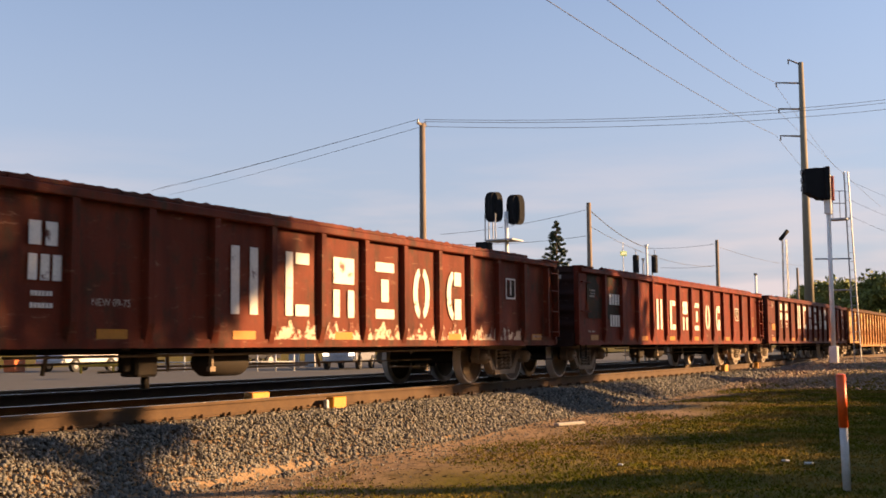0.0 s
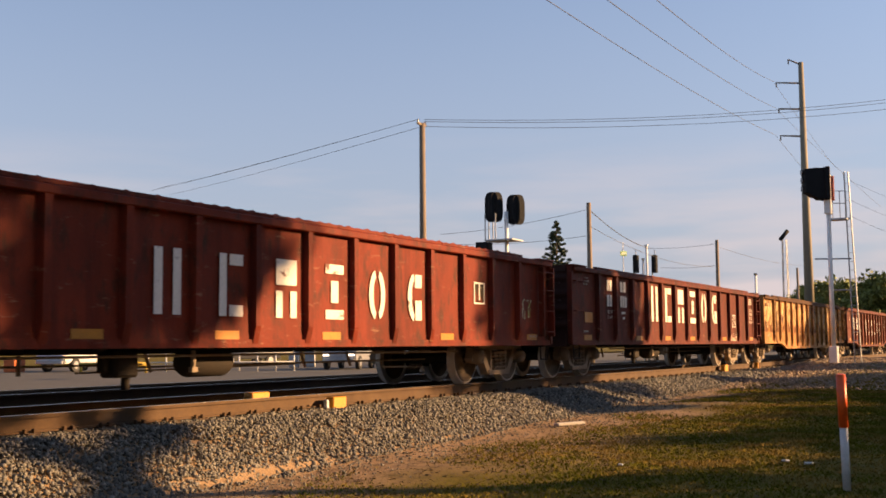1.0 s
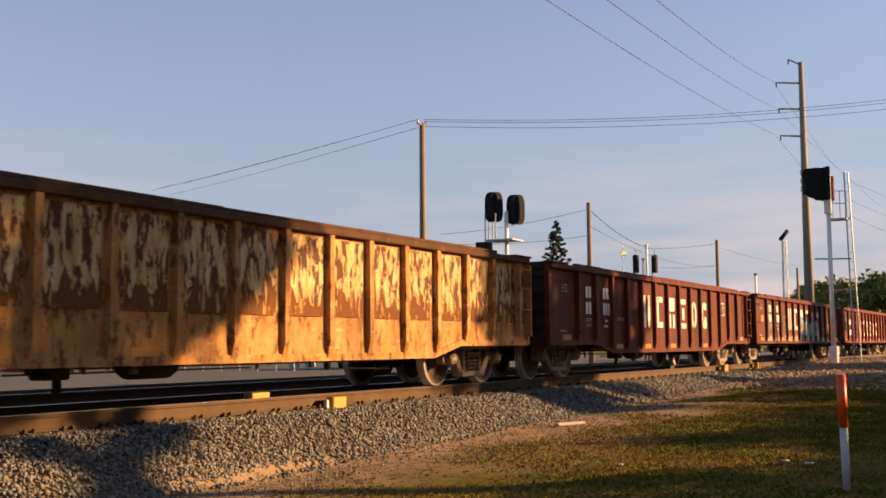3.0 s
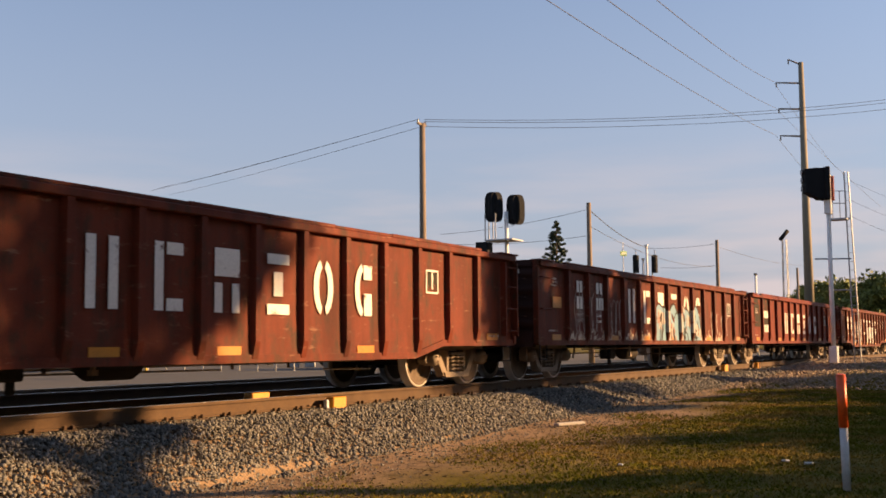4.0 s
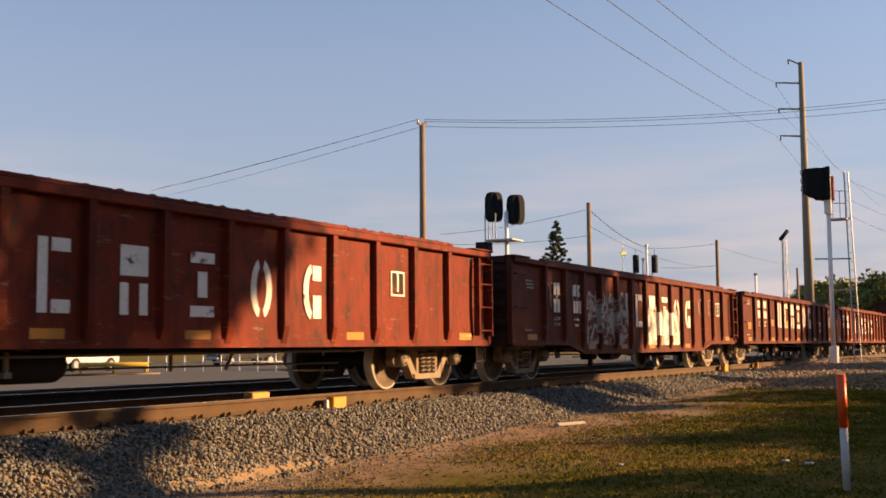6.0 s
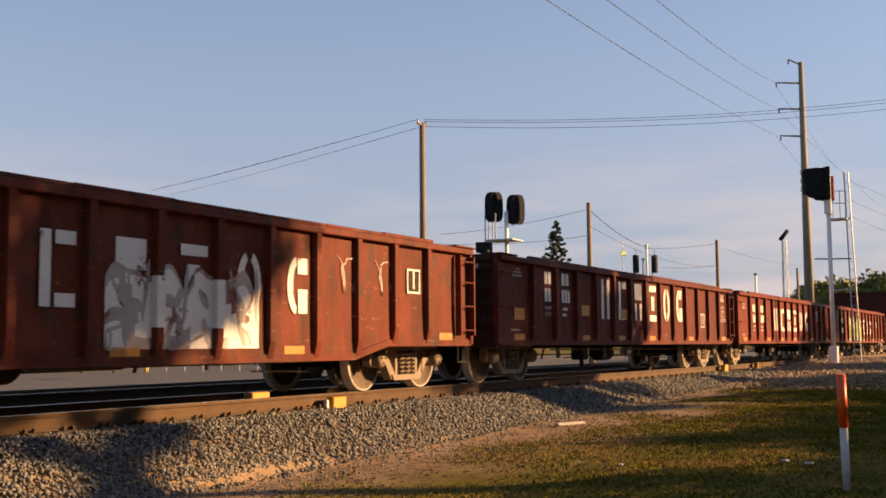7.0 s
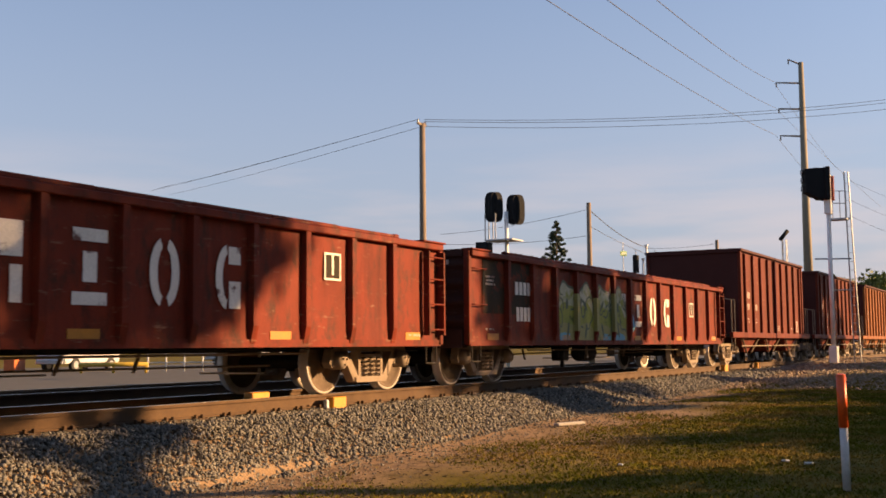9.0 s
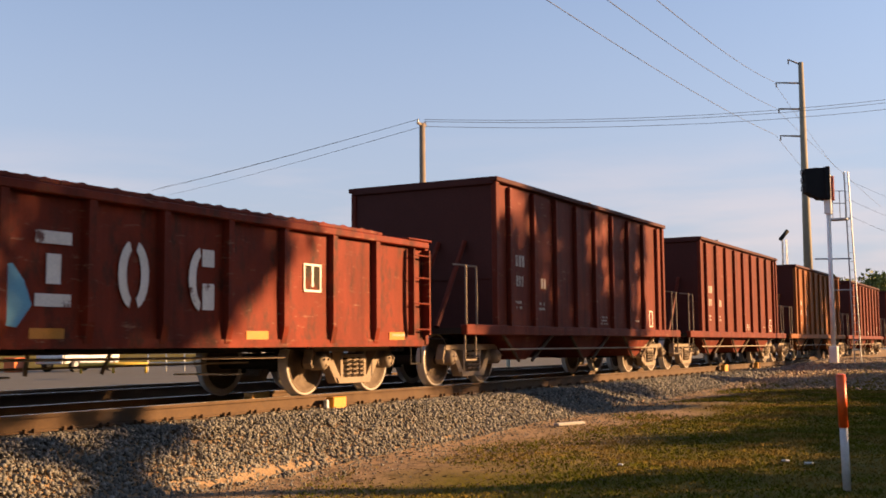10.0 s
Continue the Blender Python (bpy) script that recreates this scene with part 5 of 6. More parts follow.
def near_mast():
    b = Vector((41.98, 7.04, 0.11))
    gz = ground_z(b.x, b.y) - 0.02
    t = thing("railway_signal", "black signal head on a silver mast with ladder and platform", "signal", pose(b.x, b.y, gz))
    tz = Vector((41.50, 6.94, 5.44)).z - gz
    bm = B()
    tube(bm, (0, 0, 0.3), (0, 0, tz), 0.085, 0.075, 12)
    part("mast", bm, M_SILVER, t, "silver painted round mast")
    bm = B()
    box(bm, -0.15, 0.15, -0.15, 0.15, 0.0, 0.62, 0.03)
    part("mast_base", bm, M_SILVER, t)
    r = RV
    ang = math.degrees(math.atan2(r.y, r.x))
    bm = B()
    prism(bm, [(-0.86, 1.12), (-0.84, 0.26), (-0.64, 0.20), (-0.62, 0.12), (-0.42, 0.10), (-0.40, 0.02), (-0.16, 0.0), (-0.12, 1.15), (-0.50, 1.16)], -0.22, 0.22)
    bmesh.ops.bevel(bm, geom=bm.edges[:], offset=0.02, segments=1, affect="EDGES")
    head = part("signal_head", bm, M_SIGBLACK, t, "black hooded signal head", at=pose(0, 0, tz + 0.42, 0, 0, ang))
    for k in range(3):
        bm = B()
        tube(bm, (-0.94, 0, 0.42 + 0.30 * k), (-0.90, 0, 0.42 + 0.30 * k), 0.11, n=14)
        part("lens", bm, M_LENS, head)
    bm = B()
    box(bm, -0.16, 0.02, -0.30, 0.30, 0.0, 1.20, 0.03)
    part("back_plate", bm, M_SIGBLACK, head)
    bm = B()
    box(bm, -0.13, 0.13, -0.13, 0.13, tz - 0.1, tz + 1.35, 0.03)
    part("mast_cap", bm, M_SILVER, t)
    # back box: the reddish light falling on it is put into its colour
    bm = B()
    box(bm, -0.02, 0.13, -0.22, 0.05, tz + 0.40, tz + 1.30, 0.01)
    part("back_door", bm, mat("red_lit_back_box", (0.42, 0.07, 0.04), 0.5), t, "small box behind the head, coloured red for the light on it")
    # ladder: two stiles, rungs and brackets
    o = r * 0.66
    top = tz + 1.45
    for q in (-0.04, 0.20):
        bm = B()
        p0, p1 = o + r * (q * 1.0 + 0.12), o + r * (q * 0.6 - 0.02)
        tube(bm, (p0.x, p0.y, 0.0), (p1.x, p1.y, top), 0.026, n=6)
        part("ladder_stile", bm, M_GALV, t)
    for k in range(20):
        z = 0.5 + k * (top - 0.6) / 20
        f = z / top
        p0, p1 = o + r * ((-0.04 + 0.12) * (1 - f) + (-0.044) * f), o + r * ((0.32) * (1 - f) + 0.10 * f)
        bm = B()
        tube(bm, (p0.x, p0.y, z), (p1.x, p1.y, z), 0.012, n=5)
        part("ladder_rung", bm, M_GALV, t)
    for z in (tz - 0.28, tz - 1.72, tz - 2.85):
        bm = B()
        p = o + r * 0.1
        a = -r * (0.55 if z < tz - 1 and z > tz - 2 else 0.0)
        tube(bm, (a.x, a.y, z), (p.x, p.y, z), 0.03, n=6)
        part("ladder_bracket", bm, M_GALV, t)
    bm = B()
    p = o * 0.95
    for q in (0.15, 0.42, 0.62):
        c = r * q
        tube(bm, (c.x, c.y, tz - 0.26), (c.x, c.y, tz + 0.75), 0.016, n=6)
    for z in (tz + 0.3, tz + 0.75):
        tube(bm, (r.x * 0.15, r.y * 0.15, z), (p.x, p.y, z), 0.016, n=6)
    part("platform_rail", bm, M_GALV, t)
    bm = B()
    box(bm, -0.05, 0.45, -0.62, 0.05, tz - 0.32, tz - 0.26)
    part("platform", bm, M_GALV, t)
    return t


near_mast()


def lattice_mast():
    b = Vector((122.89, 25.28, 6.65))
    top = Vector((122.46, 25.13, 11.85))
    t = thing("lattice_mast", "distant grey lattice mast with a tilted signal", "mast", pose(b.x, b.y, -0.5))
    h = top.z + 0.5
    for dx, dy in ((-0.2, -0.2), (0.2, -0.2), (0.2, 0.2), (-0.2, 0.2)):
        bm = B()
        tube(bm, (dx * 1.6, dy * 1.6, 0), (dx, dy, h), 0.05, n=5)
        part("mast_leg", bm, M_GALV, t)
    for k in range(14):
        z = h * k / 14
        s = 1 if k % 2 else -1
        bm = B()
        tube(bm, (-0.25 * s, -0.25, z), (0.25 * s, -0.25, z + h / 14), 0.025, n=4)
        tube(bm, (-0.25, 0.25 * s, z), (-0.25, -0.25 * s, z + h / 14), 0.025, n=4)
        part("mast_brace", bm, M_GALV, t)
    bm = B()
    tube(bm, (-0.45 * RV.x, -0.45 * RV.y, h), (0.4 * RV.x, 0.4 * RV.y, h + 1.0), 0.22, n=10)
    part("signal_head", bm, M_SIGBLACK, t)


lattice_mast()


def traffic_lights():
    for top in ((81.35, 27.81, 7.75), (82.03, 26.56, 7.74)):
        top = Vector(top)
        t = thing("traffic_light", "black traffic light head on a slim post", "traffic light", pose(top.x, top.y, top.z - 1.45))
        bm = B()
        box(bm, -0.22, 0.22, -0.18, 0.18, -0.15, 1.20, 0.03)
        part("housing", bm, M_SIGBLACK, t)
        for k in range(3):
            bm = B()
            tube(bm, (-0.14, 0, 0.2 + 0.33 * k), (-0.36, -0.02, 0.2 + 0.33 * k), 0.13, n=10)
            part("visor", bm, M_SIGBLACK, t)
        bm = B()
        tube(bm, (0, 0, 1.05), (0, 0, 1.6), 0.03, n=6)
        tube(bm, (0, 0.2, 1.1), (0, 0.2, -top.z + 0.95), 0.06, n=8)
        tube(bm, (0, 0.2, 0.6), (0, 0, 0.6), 0.04, n=6)
        part("hanger", bm, M_GALV, t)
    for k, a in enumerate(((82.67, 27.39, 8.26), (82.62, 27.67, 7.22), (86.87, 20.13, 5.98))):
        a = Vector(a)
        t = thing("crossing_mast", "white railway crossing mast", "mast", pose(a.x, a.y, -0.5))
        bm = B()
        tube(bm, (0, 0, 0), (0, 0, a.z + 0.5), 0.09, n=8)
        part("mast", bm, M_SILVER, t)
        bm = B()
        tube(bm, (0, 0, a.z + 0.5), (0, 0, a.z + 0.62), 0.14, n=8)
        part("mast_cap", bm, M_SIGBLACK if k == 2 else M_SILVER, t)
    a = Vector((79.89, 28.27, 8.35))
    t = thing("lane_sign", "small green and white street sign", "sign", pose(a.x, a.y, a.z - 0.95, 0, 0, -30))
    bm = B()
    tube(bm, (0, 0.04, -a.z + 0.4), (0, 0.04, 1.0), 0.03, n=6)
    part("sign_post", bm, M_GALV, t)
    bm = B()
    box(bm, -0.3, 0.3, -0.02, 0.02, -0.05, 0.32, 0.01)
    part("sign_plate", bm, mat("sign_green", (0.20, 0.42, 0.12), 0.5), t)
    bm = B()
    bars(bm, -0.24, 0.14, 0.48, 0.12, -0.021, 5)
    part("sign_bars", bm, M_POSTWHITE, t)


traffic_lights()


def marker_post():
    b = Vector((11.59, 1.87, -0.72))
    gz = ground_z(b.x, b.y)
    top = Vector((11.48, 1.87, 0.38))
    t = thing("marker_post", "leaning white cable marker post with an orange top", "marker post", pose(b.x, b.y, gz))
    d = Vector((top.x - b.x, top.y - b.y, top.z - gz))
    bm = B()
    tube(bm, -d * 0.05, d * 0.55, 0.040, n=16)
    part("post_tube", bm, M_POSTWHITE, t, "scuffed white plastic tube")
    bm = B()
    tube(bm, d * 0.545, d * 0.985, 0.047, n=16)
    tube(bm, d * 0.985, d * 1.0, 0.047, 0.034, n=16)
    part("post_cap", bm, M_ORANGE, t, "bright orange plastic cap")


marker_post()


def rail_boxes():
    t = thing("rail_box", "yellow painted box clamped beside the rail", "trackside box", pose(13.84, 9.40, -0.235))
    bm = B()
    box(bm, -0.17, 0.17, -0.07, 0.07, 0.0, 0.19, 0.012)
    part("box_body", bm, M_YELLOW, t)
    bm = B()
    box(bm, -0.33, -0.27, -0.06, 0.0, 0.0, 0.16, 0.008)
    part("clamp", bm, M_POSTWHITE, t)
    t = thing("rail_box", "small yellow box between the rails", "trackside box", pose(12.79, 10.05, -0.235))
    bm = B()
    box(bm, -0.2, 0.2, -0.08, 0.08, 0.0, 0.29, 0.012)
    part("box_body", bm, M_YELLOW, t)
    for x in (35.91, 40.38):
        t = thing("rail_box", "yellow box beside the distant rail", "trackside box", pose(x, 9.40, -0.235))
        bm = B()
        box(bm, -0.2, 0.2, -0.07, 0.07, 0.0, 0.26, 0.012)
        part("box_body", bm, M_YELLOW, t)


rail_boxes()


# ---- beyond the road ----
def pickup(x, y, turn, paint, label, lit=False, size=1.0):
    t = thing("parked_vehicle", label, "vehicle", pose(x, y, -0.5, 0, 0, turn))
    bm = B()
    prism(bm, [(-2.5, 0.45), (2.4, 0.45), (2.5, 0.7), (2.45, 1.02), (1.25, 1.12), (0.75, 1.75), (-0.85, 1.80), (-1.0, 1.15), (-2.5, 1.12)], -0.92, 0.92)
    bmesh.ops.bevel(bm, geom=bm.edges[:], offset=0.06, segments=2, affect="EDGES")
    part("vehicle_body", bm, paint, t)
    bm = B()
    prism(bm, [(1.12, 1.16), (0.72, 1.66), (-0.75, 1.70), (-0.85, 1.18)], -0.935, 0.935)
    part("side_glass", bm, M_GLASS, t)
    for dx in (-1.6, 1.55):
        for dy in (-0.88, 0.88):
            bm = B()
            tube(bm, (0, -0.11, 0), (0, 0.11, 0), 0.37, n=18)
            w = part("tyre", bm, M_TYRE, t, at=pose(dx, dy, 0.37))
            bm = B()
            tube(bm, (0, -0.12, 0), (0, 0.12, 0), 0.21, n=12)
            part("hub", bm, M_GALV, w)
    for dy in (-0.7, 0.7):
        bm = B()
        box(bm, 2.44, 2.53, dy - 0.16, dy + 0.16, 0.74, 0.9, 0.02)
        part("headlight", bm, M_HEADLAMP if lit else M_POSTWHITE, t)
    bm = B()
    box(bm, 2.45, 2.6, -0.85, 0.85, 0.42, 0.62, 0.03)
    part("bumper", bm, M_GALV, t)


M_CARGREY = mat("silver_car_paint", (0.36, 0.36, 0.37), 0.35, 0.3)
M_CARBLACK = mat("dark_car_paint", (0.035, 0.037, 0.045), 0.3, 0.1)
M_CARWHITE = mat("white_car_paint", (0.7, 0.7, 0.68), 0.35)
M_BARRIER = mat("yellow_barrier_paint", (0.55, 0.36, 0.04), 0.6)
M_SIGNORANGE = mat("orange_shop_paint", (0.62, 0.14, 0.03), 0.6)


for x, y, turn, paint, label, lit in ((52.1, 34.5, 200, M_CARGREY, "silver pickup truck parked by the road", True),
                                      (57.5, 33.0, 180, M_CARWHITE, "white car parked by the road", False),
                                      (65.3, 35.6, 175, M_CARGREY, "grey car parked by the road", False),
                                      (44.9, 47.7, 190, M_CARWHITE, "white van by the road", False),
                                      (62.0, 49.9, 160, M_CARBLACK, "dark car standing by the road", False),
                                      (81.3, 27.3, 200, M_CARBLACK, "black car at the crossing", True)):
    pickup(x, y, turn, paint, label, lit)


def fence():
    t = thing("pipe_fence", "white pipe railing beside the road", "fence")
    a, b = Vector((43.73, 41.48, 0.05)), Vector((47.38, 34.83, -0.02))
    a.z = b.z = -0.52
    for k in range(9):
        c = a.lerp(b, k / 8)
        bm = B()
        tube(bm, c, c + Vector((0, 0, 1.0)), 0.04, n=8)
        part("fence_post", bm, M_POSTWHITE, t)
    for z in (0.5, 0.98):
        bm = B()
        tube(bm, a + Vector((0, 0, z)), b + Vector((0, 0, z)), 0.032, n=8)
        part("fence_rail", bm, M_POSTWHITE, t)
    t = thing("yellow_barrier", "low yellow beam barrier beside the road", "barrier")
    a, b = Vector((40.57, 43.09, -0.04)), Vector((42.23, 40.05, -0.07))
    a.z = b.z = -0.52
    d = (b - a).normalized()
    bm = B()
    tube(bm, a + Vector((0, 0, 0.45)), b + Vector((0, 0, 0.45)), 0.11, n=8)
    part("beam", bm, M_BARRIER, t)
    for f in (0.03, 0.5, 0.97):
        bm = B()
        c = a.lerp(b, f)
        tube(bm, c, c + Vector((0, 0, 0.4)), 0.07, n=8)
        part("barrier_post", bm, M_BARRIER, t)
    for x, y, mt, w, h, lab in ((41.8, 49.2, M_SIGNORANGE, 1.6, 0.75, "orange bin beside the road"), (53.9, 39.6, M_GALV, 0.5, 1.3, "grey cabinet beside the road"), (54.4, 38.8, M_GALV, 0.5, 1.3, "grey cabinet beside the road")):
        t = thing("roadside_cabinet", lab, "cabinet", pose(x, y, -0.52, 0, 0, 30))
        bm = B()
        box(bm, -w / 2, w / 2, -0.3, 0.3, 0.05, h, 0.03)
        part("cabinet_body", bm, mt, t)
        bm = B()
        box(bm, -w / 2 - 0.04, w / 2 + 0.04, -0.34, 0.34, h, h + 0.06, 0.02)
        part("cabinet_lid", bm, mt, t)


fence()


# ---- trees ----
def leaf_cloud(name, centres, per, size, material, parent, seed, flat=0.5):
    rng = np.random.default_rng(seed)
    c = np.asarray([q[:3] for q in centres])
    r = np.asarray([q[3] for q in centres])
    k = np.repeat(np.arange(len(c)), per)
    d = rng.normal(size=(len(k), 3))
    d /= np.linalg.norm(d, axis=1)[:, None]
    p = c[k] + d * (r[k] * rng.uniform(0.35, 1.0, len(k)) ** 0.6)[:, None] * np.array([1, 1, flat + 0.3])
    u = rng.normal(size=(len(k), 3))
    u /= np.linalg.norm(u, axis=1)[:, None]
    w = np.cross(u, rng.normal(size=(len(k), 3)))
    w /= np.linalg.norm(w, axis=1)[:, None]
    s = size * rng.uniform(0.6, 1.4, len(k))[:, None]
    v = np.stack([p - u * s, p + w * s * 0.5, p + u * s, p - w * s * 0.5], 1).reshape(-1, 3)
    me = bpy.data.meshes.new(name)
    n = len(k)
    me.vertices.add(n * 4)
    me.vertices.foreach_set("co", v.reshape(-1))
    me.loops.add(n * 4)
    me.loops.foreach_set("vertex_index", np.arange(n * 4))
    me.polygons.add(n)
    me.polygons.foreach_set("loop_start", np.arange(0, n * 4, 4))
    me.update(calc_edges=True)
    me.materials.append(material)
    return part(name, me, None, parent)


def broad_tree(x, y, h, rad, low, seed, label, clumps=26, per=170, leaf=0.16, foliage=None, bough=None):
    rng = random.Random(seed)
    g = ground_z(x, y)
    t = thing("tree", label, "tree", pose(x, y, g))
    bm = B()
    tube(bm, (0, 0, -0.1), (0.1, 0, low + 0.8), 0.30, 0.20, 10)
    tube(bm, (0.1, 0, low + 0.8), (0.0, 0.1, h * 0.75), 0.20, 0.07, 8)
    part("trunk", bm, M_BARK, t)
    cs = []
    for k in range(clumps):
        a, f = rng.uniform(0, 6.28), rng.random() ** 0.5
        z = low + (h - low) * rng.uniform(0.08, 0.95)
        env = math.sin(math.pi * min(0.95, max(0.18, (z - low) / (h - low)))) ** 0.6
        q = Vector((rad * env * f * math.cos(a), rad * env * f * math.sin(a), z))
        cs.append((*q, rng.uniform(0.22, 0.36) * rad))
        if k % 3 == 0:
            bm = B()
            tube(bm, (0.05, 0, max(low, z - 1.6)), q, 0.07, 0.025, 6)
            part("limb", bm, M_BARK, t)
    # extra low bough, added to throw a streak of shadow on the ballast
    if bough:
        a, b = Vector(bough[0]), Vector(bough[1])
        for k in range(11):
            q = a.lerp(b, k / 10)
            cs.append((q.x, q.y, q.z + rng.uniform(-0.12, 0.12), rng.uniform(0.16, 0.24)))
        bm = B()
        tube(bm, a, b, 0.03, 0.06, 6)
        tube(bm, b, (0.05, 0, b.z + 0.9), 0.06, 0.09, 6)
        part("limb", bm, M_BARK, t)
    leaf_cloud("crown", cs, per, leaf, foliage or M_LEAF, t, seed)
    return t


def conifer():
    top = Vector((101.28, 42.72, 12.89))
    t = thing("conifer_tree", "dark green pointed conifer beyond the tracks", "tree", pose(top.x, top.y, -0.52))
    h = top.z + 0.52
    bm = B()
    tube(bm, (0, 0, 0), (0, 0, h), 0.25, 0.03, 8)
    part("trunk", bm, M_BARK, t)
    rng = random.Random(3)
    cs = []
    for k in range(300):
        f = rng.random()
        z = h * (0.15 + 0.85 * f)
        rr = (1 - f) ** 0.75 * 3.0 * rng.uniform(0.35, 1.0)
        a = rng.uniform(0, 6.28)
        cs.append((rr * math.cos(a), rr * math.sin(a), z, 0.10 + 0.34 * (1 - f)))
    leaf_cloud("crown", cs, 36, 0.14, M_NEEDLE, t, 5, 0.2)


conifer()
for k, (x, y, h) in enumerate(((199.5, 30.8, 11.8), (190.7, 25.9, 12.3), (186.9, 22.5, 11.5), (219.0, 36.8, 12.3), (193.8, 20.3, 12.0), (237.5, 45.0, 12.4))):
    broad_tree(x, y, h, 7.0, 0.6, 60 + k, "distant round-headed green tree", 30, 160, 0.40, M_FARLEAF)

# unseen trees added behind the camera, set out to shade the line
SHADE = ((10.0, -14.0, 13.8, 4.2, 2.0), (14.5, -16.5, 14.2, 4.2, 3.0), (16.6, -14.5, 14.4, 3.4, 5.6), (23.2, -14.0, 14.4, 3.7, 9.5), (37.4, -14.0, 13.8, 3.5, 8.4),
         (66.0, -15.0, 13.5, 4.2, 6.0), (3.0, -15.0, 13.8, 4.4, 2.0), (-6.0, -14.0, 13.5, 4.5, 2.0),
         (25.0, -13.5, 5.0, 2.6, 1.6), (30.5, -14.0, 5.4, 2.3, 1.6), (35.5, -14.0, 6.0, 2.6, 1.6), (41.5, -13.5, 6.0, 2.6, 1.6), (46.5, -14.0, 8.5, 2.7, 1.6), (53.0, -14.0, 8.6, 2.8, 1.6))
for k, (x, y, h, r, low) in enumerate(SHADE):
    broad_tree(x, y, h, r, low, 80 + k, "unseen broad-leaved tree added across from the track to cast shade", 40, 230 if x > 24 else 125 if x > 20 else 60, 0.20,
               bough=((-2.4, 0, 7.6), (2.4, 0, 9.3)) if x == 23.2 else None)


def hedge(a, b, h, gaps, seed):
    rng = random.Random(seed)
    t = thing("hedge", "unseen unclipped green hedge added across from the track to shade the grass", "hedge", pose(0, 0, 0))
    a, b = Vector(a), Vector(b)
    cs = []
    n = int((b - a).length / 0.45)
    for k in range(n):
        f = k / n
        c = a.lerp(b, f)
        top = h * (0.93 + 0.07 * math.sin(c.x * 1.7) + rng.uniform(-0.05, 0.05))
        for g0, g1 in gaps:
            if g0 < c.x < g1:
                top *= 0.84
        if 31.5 < c.x < 39.5:
            top *= 1.2
        for z in np.arange(0.3, top, 0.5):
            cs.append((c.x, c.y + rng.uniform(-0.4, 0.4), ground_z(c.x, c.y) + z, 0.5))
        if k % 4 == 0:
            bm = B()
            g = ground_z(c.x, c.y)
            tube(bm, (c.x, c.y, g - 0.05), (c.x + 0.1, c.y, g + top * 0.8), 0.05, 0.02, 6)
            part("stem", bm, M_BARK, t)
    leaf_cloud("crown", cs, 120, 0.10, M_LEAF, t, seed, 0.7)


# unseen hedge, added to shade the grass; its dips let strips of sun through
hedge((11.5, -5.4, 0), (46.0, -5.8, 0), 3.85, ((18.7, 20.6), (26.6, 27.4), (29.4, 30.9)), 3)
# unseen tree row, added far behind the camera to cut low sky light
for k in range(13):
    broad_tree(-55 + 12.5 * k, -36 + 3 * (k % 2), 13.0 + (k * 7 % 3) * 0.5, 6.5, 1.0, 140 + k, "unseen tall tree in a row added far behind to block sky light", 26, 110, 0.5)


# ---- grass and litter ----
def grass():
    rng = np.random.default_rng(11)
    n = 230000
    x = rng.uniform(5.5, 34, n) ** 1.0
    y = rng.uniform(-1.0, 7.4, n)
    keep = np.array([noise.noise(Vector((a * 0.5, b * 0.5, 0))) * 2.3 + (6.35 - b) * 0.9 > rng.uniform(-0.4, 0.9) for a, b in zip(x, y)])
    x, y = x[keep], y[keep]
    n = len(x)
    z = np.array([ground_z(a, b) for a, b in zip(x, y)])
    h = rng.uniform(0.010, 0.036, n)
    w = rng.uniform(0.004, 0.010, n) * (1 + x / 14)
    a = rng.uniform(0, 6.283, n)
    lx, ly = rng.normal(0, 0.03, n), rng.normal(0, 0.03, n)
    v = np.stack([np.stack([x - w * np.cos(a), y - w * np.sin(a), z - 0.01], 1), np.stack([x + w * np.cos(a), y + w * np.sin(a), z - 0.01], 1), np.stack([x + lx, y + ly, z + h], 1)], 1)
    me = bpy.data.meshes.new("grass")
    me.vertices.add(n * 3)
    me.vertices.foreach_set("co", v.reshape(-1))
    me.loops.add(n * 3)
    me.loops.foreach_set("vertex_index", np.arange(n * 3))
    me.polygons.add(n)
    me.polygons.foreach_set("loop_start", np.arange(0, n * 3, 3))
    me.update(calc_edges=True)
    me.materials.append(M_GRASS)
    tagged(new("grass", me), "short patchy green and straw grass", "grass", kind="stuff")


grass()


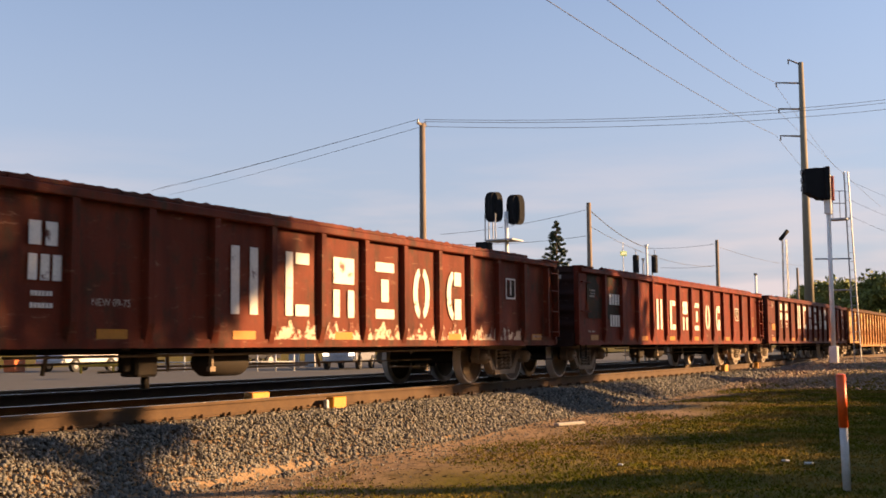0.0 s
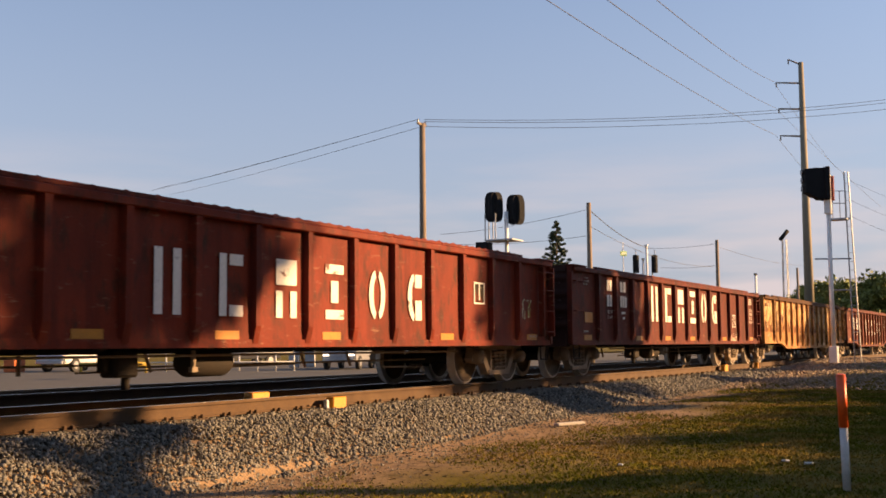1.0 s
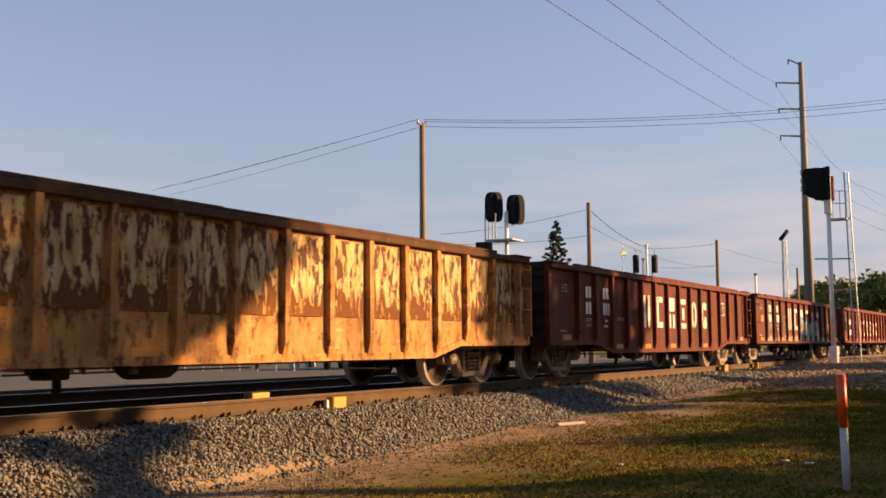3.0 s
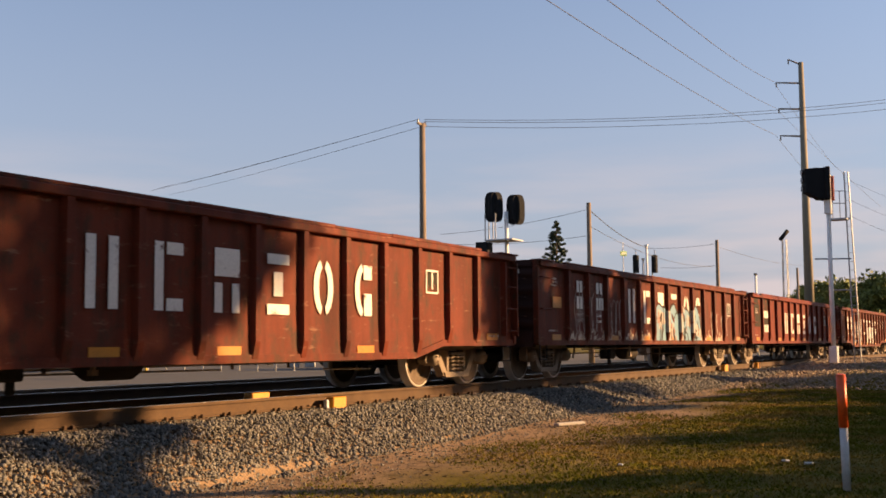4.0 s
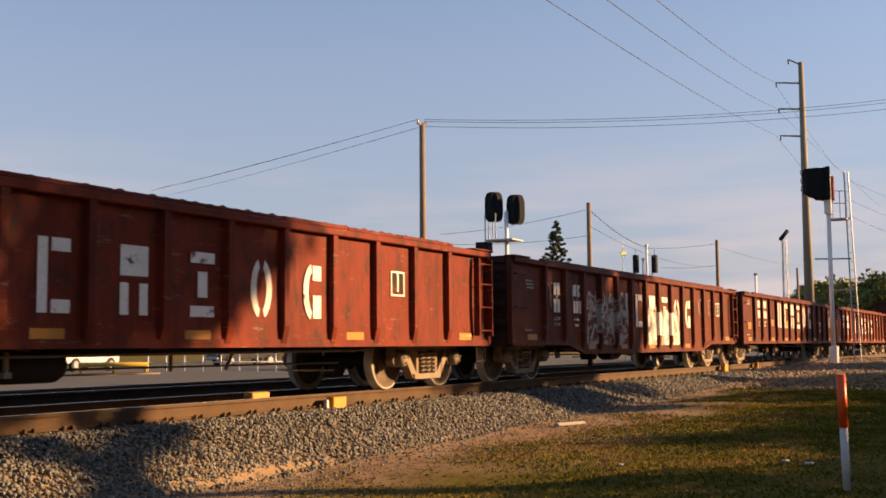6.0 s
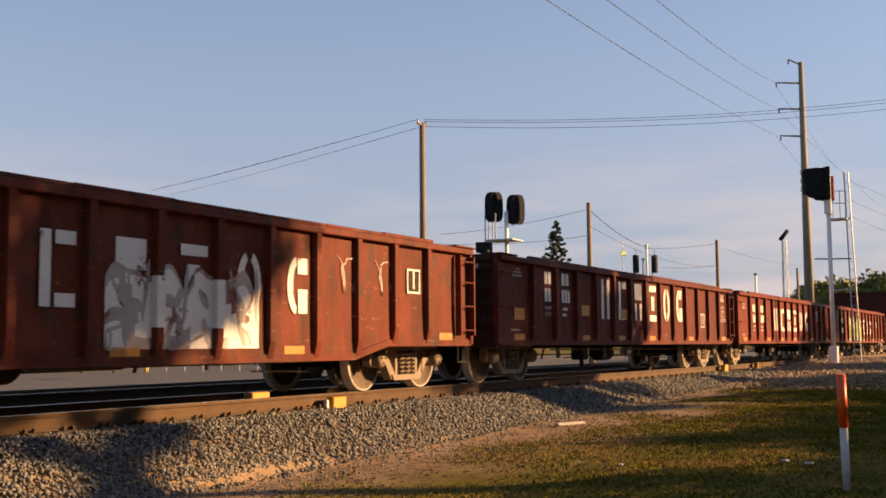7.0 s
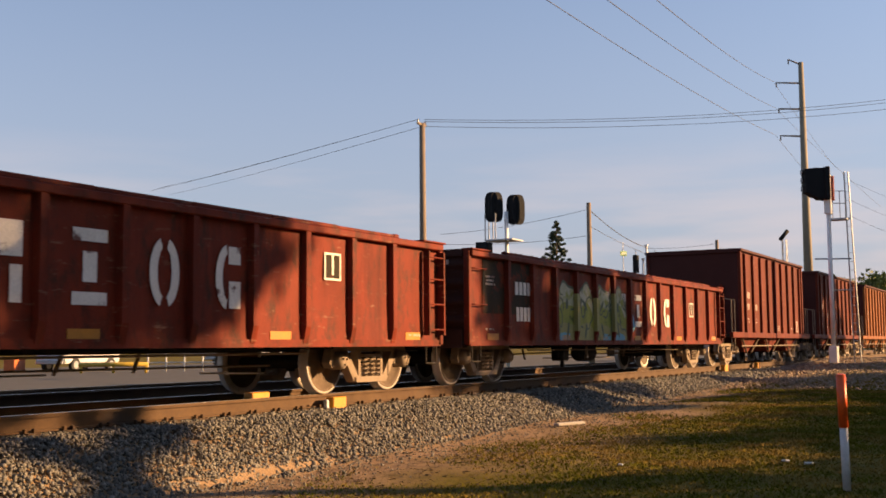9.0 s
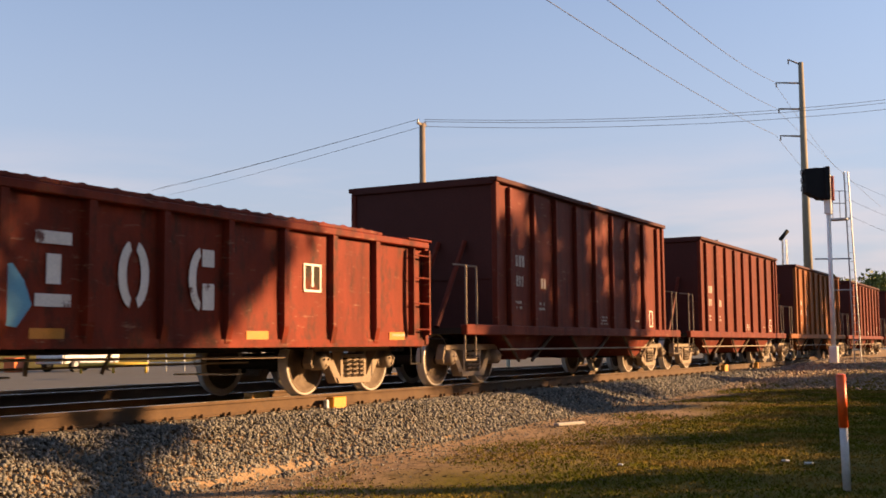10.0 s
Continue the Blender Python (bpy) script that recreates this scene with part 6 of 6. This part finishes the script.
def leaf_litter():
    rng = np.random.default_rng(21)
    n = 9000
    x, y = rng.uniform(6, 32, n), rng.normal(6.3, 1.3, n)
    ok = (y < 7.9) & (y > 1.5)
    x, y = x[ok], y[ok]
    n = len(x)
    z = np.array([ground_z(a, b) for a, b in zip(x, y)]) + rng.uniform(0.004, 0.014, n)
    a, s = rng.uniform(0, 6.283, n), rng.uniform(0.012, 0.045, n)
    c, d = np.cos(a) * s, np.sin(a) * s
    t = rng.uniform(-0.012, 0.012, (n, 2))
    v = np.stack([np.stack([x - c, y - d, z + t[:, 0]], 1), np.stack([x + d * 0.4, y - c * 0.4, z + 0.004], 1), np.stack([x + c, y + d, z + t[:, 1]], 1), np.stack([x - d * 0.4, y + c * 0.4, z + 0.004], 1)], 1)
    me = bpy.data.meshes.new("leaf_litter")
    me.vertices.add(n * 4)
    me.vertices.foreach_set("co", v.reshape(-1))
    me.loops.add(n * 4)
    me.loops.foreach_set("vertex_index", np.arange(n * 4))
    me.polygons.add(n)
    me.polygons.foreach_set("loop_start", np.arange(0, n * 4, 4))
    me.update(calc_edges=True)
    me.materials.append(mat("dry_leaf", (0.085, 0.050, 0.026), 0.9, 0, (0.045, 0.028, 0.016), 3.0, 0.6, rand=0.4))
    tagged(new("leaf_litter", me), "scattered dry brown leaves and twigs", "litter", kind="stuff")


leaf_litter()
for x, y, turn in ((13.58, 2.87, 40), (13.56, 2.60, 81), (12.51, 4.52, 18)):
    z = ground_z(x, y)
    bm = B()
    box(bm, -0.05, 0.05, -0.03, 0.03, 0.0, 0.025, 0.008)
    tagged(new("paper_scrap", finish(bm, "paper_scrap", M_POSTWHITE)), "crumpled white paper scrap in the grass", "litter").matrix_basis = pose(x, y, z + 0.01, 8, 5, turn)
c = Vector((17.28, 7.11, -0.62))
bm = B()
box(bm, -0.33, 0.33, -0.06, 0.06, 0.0, 0.05, 0.012)
tagged(new("wooden_board", finish(bm, "wooden_board", M_CONCRETE)), "pale broken board lying on the dirt", "board").matrix_basis = pose(c.x, c.y, ground_z(c.x, c.y) + 0.005, 0, 0, -20)


# ---- what moves ----
def motions():
    for car in TRAIN:
        s = car["start"]
        walk(car, [(t, pose(s - SPEED * t, TRACK_Y, 0)) for t in (0.0, 2.5, 5.0, 7.5, 10.0)])
    step = math.degrees(SPEED / FPS / R_WHEEL)
    for ax, x in WHEELSETS:
        walk(ax, [(k / FPS, pose(x, 0, R_WHEEL, 0, -step * k, 0)) for k in range(10 * FPS + 1)])


motions()
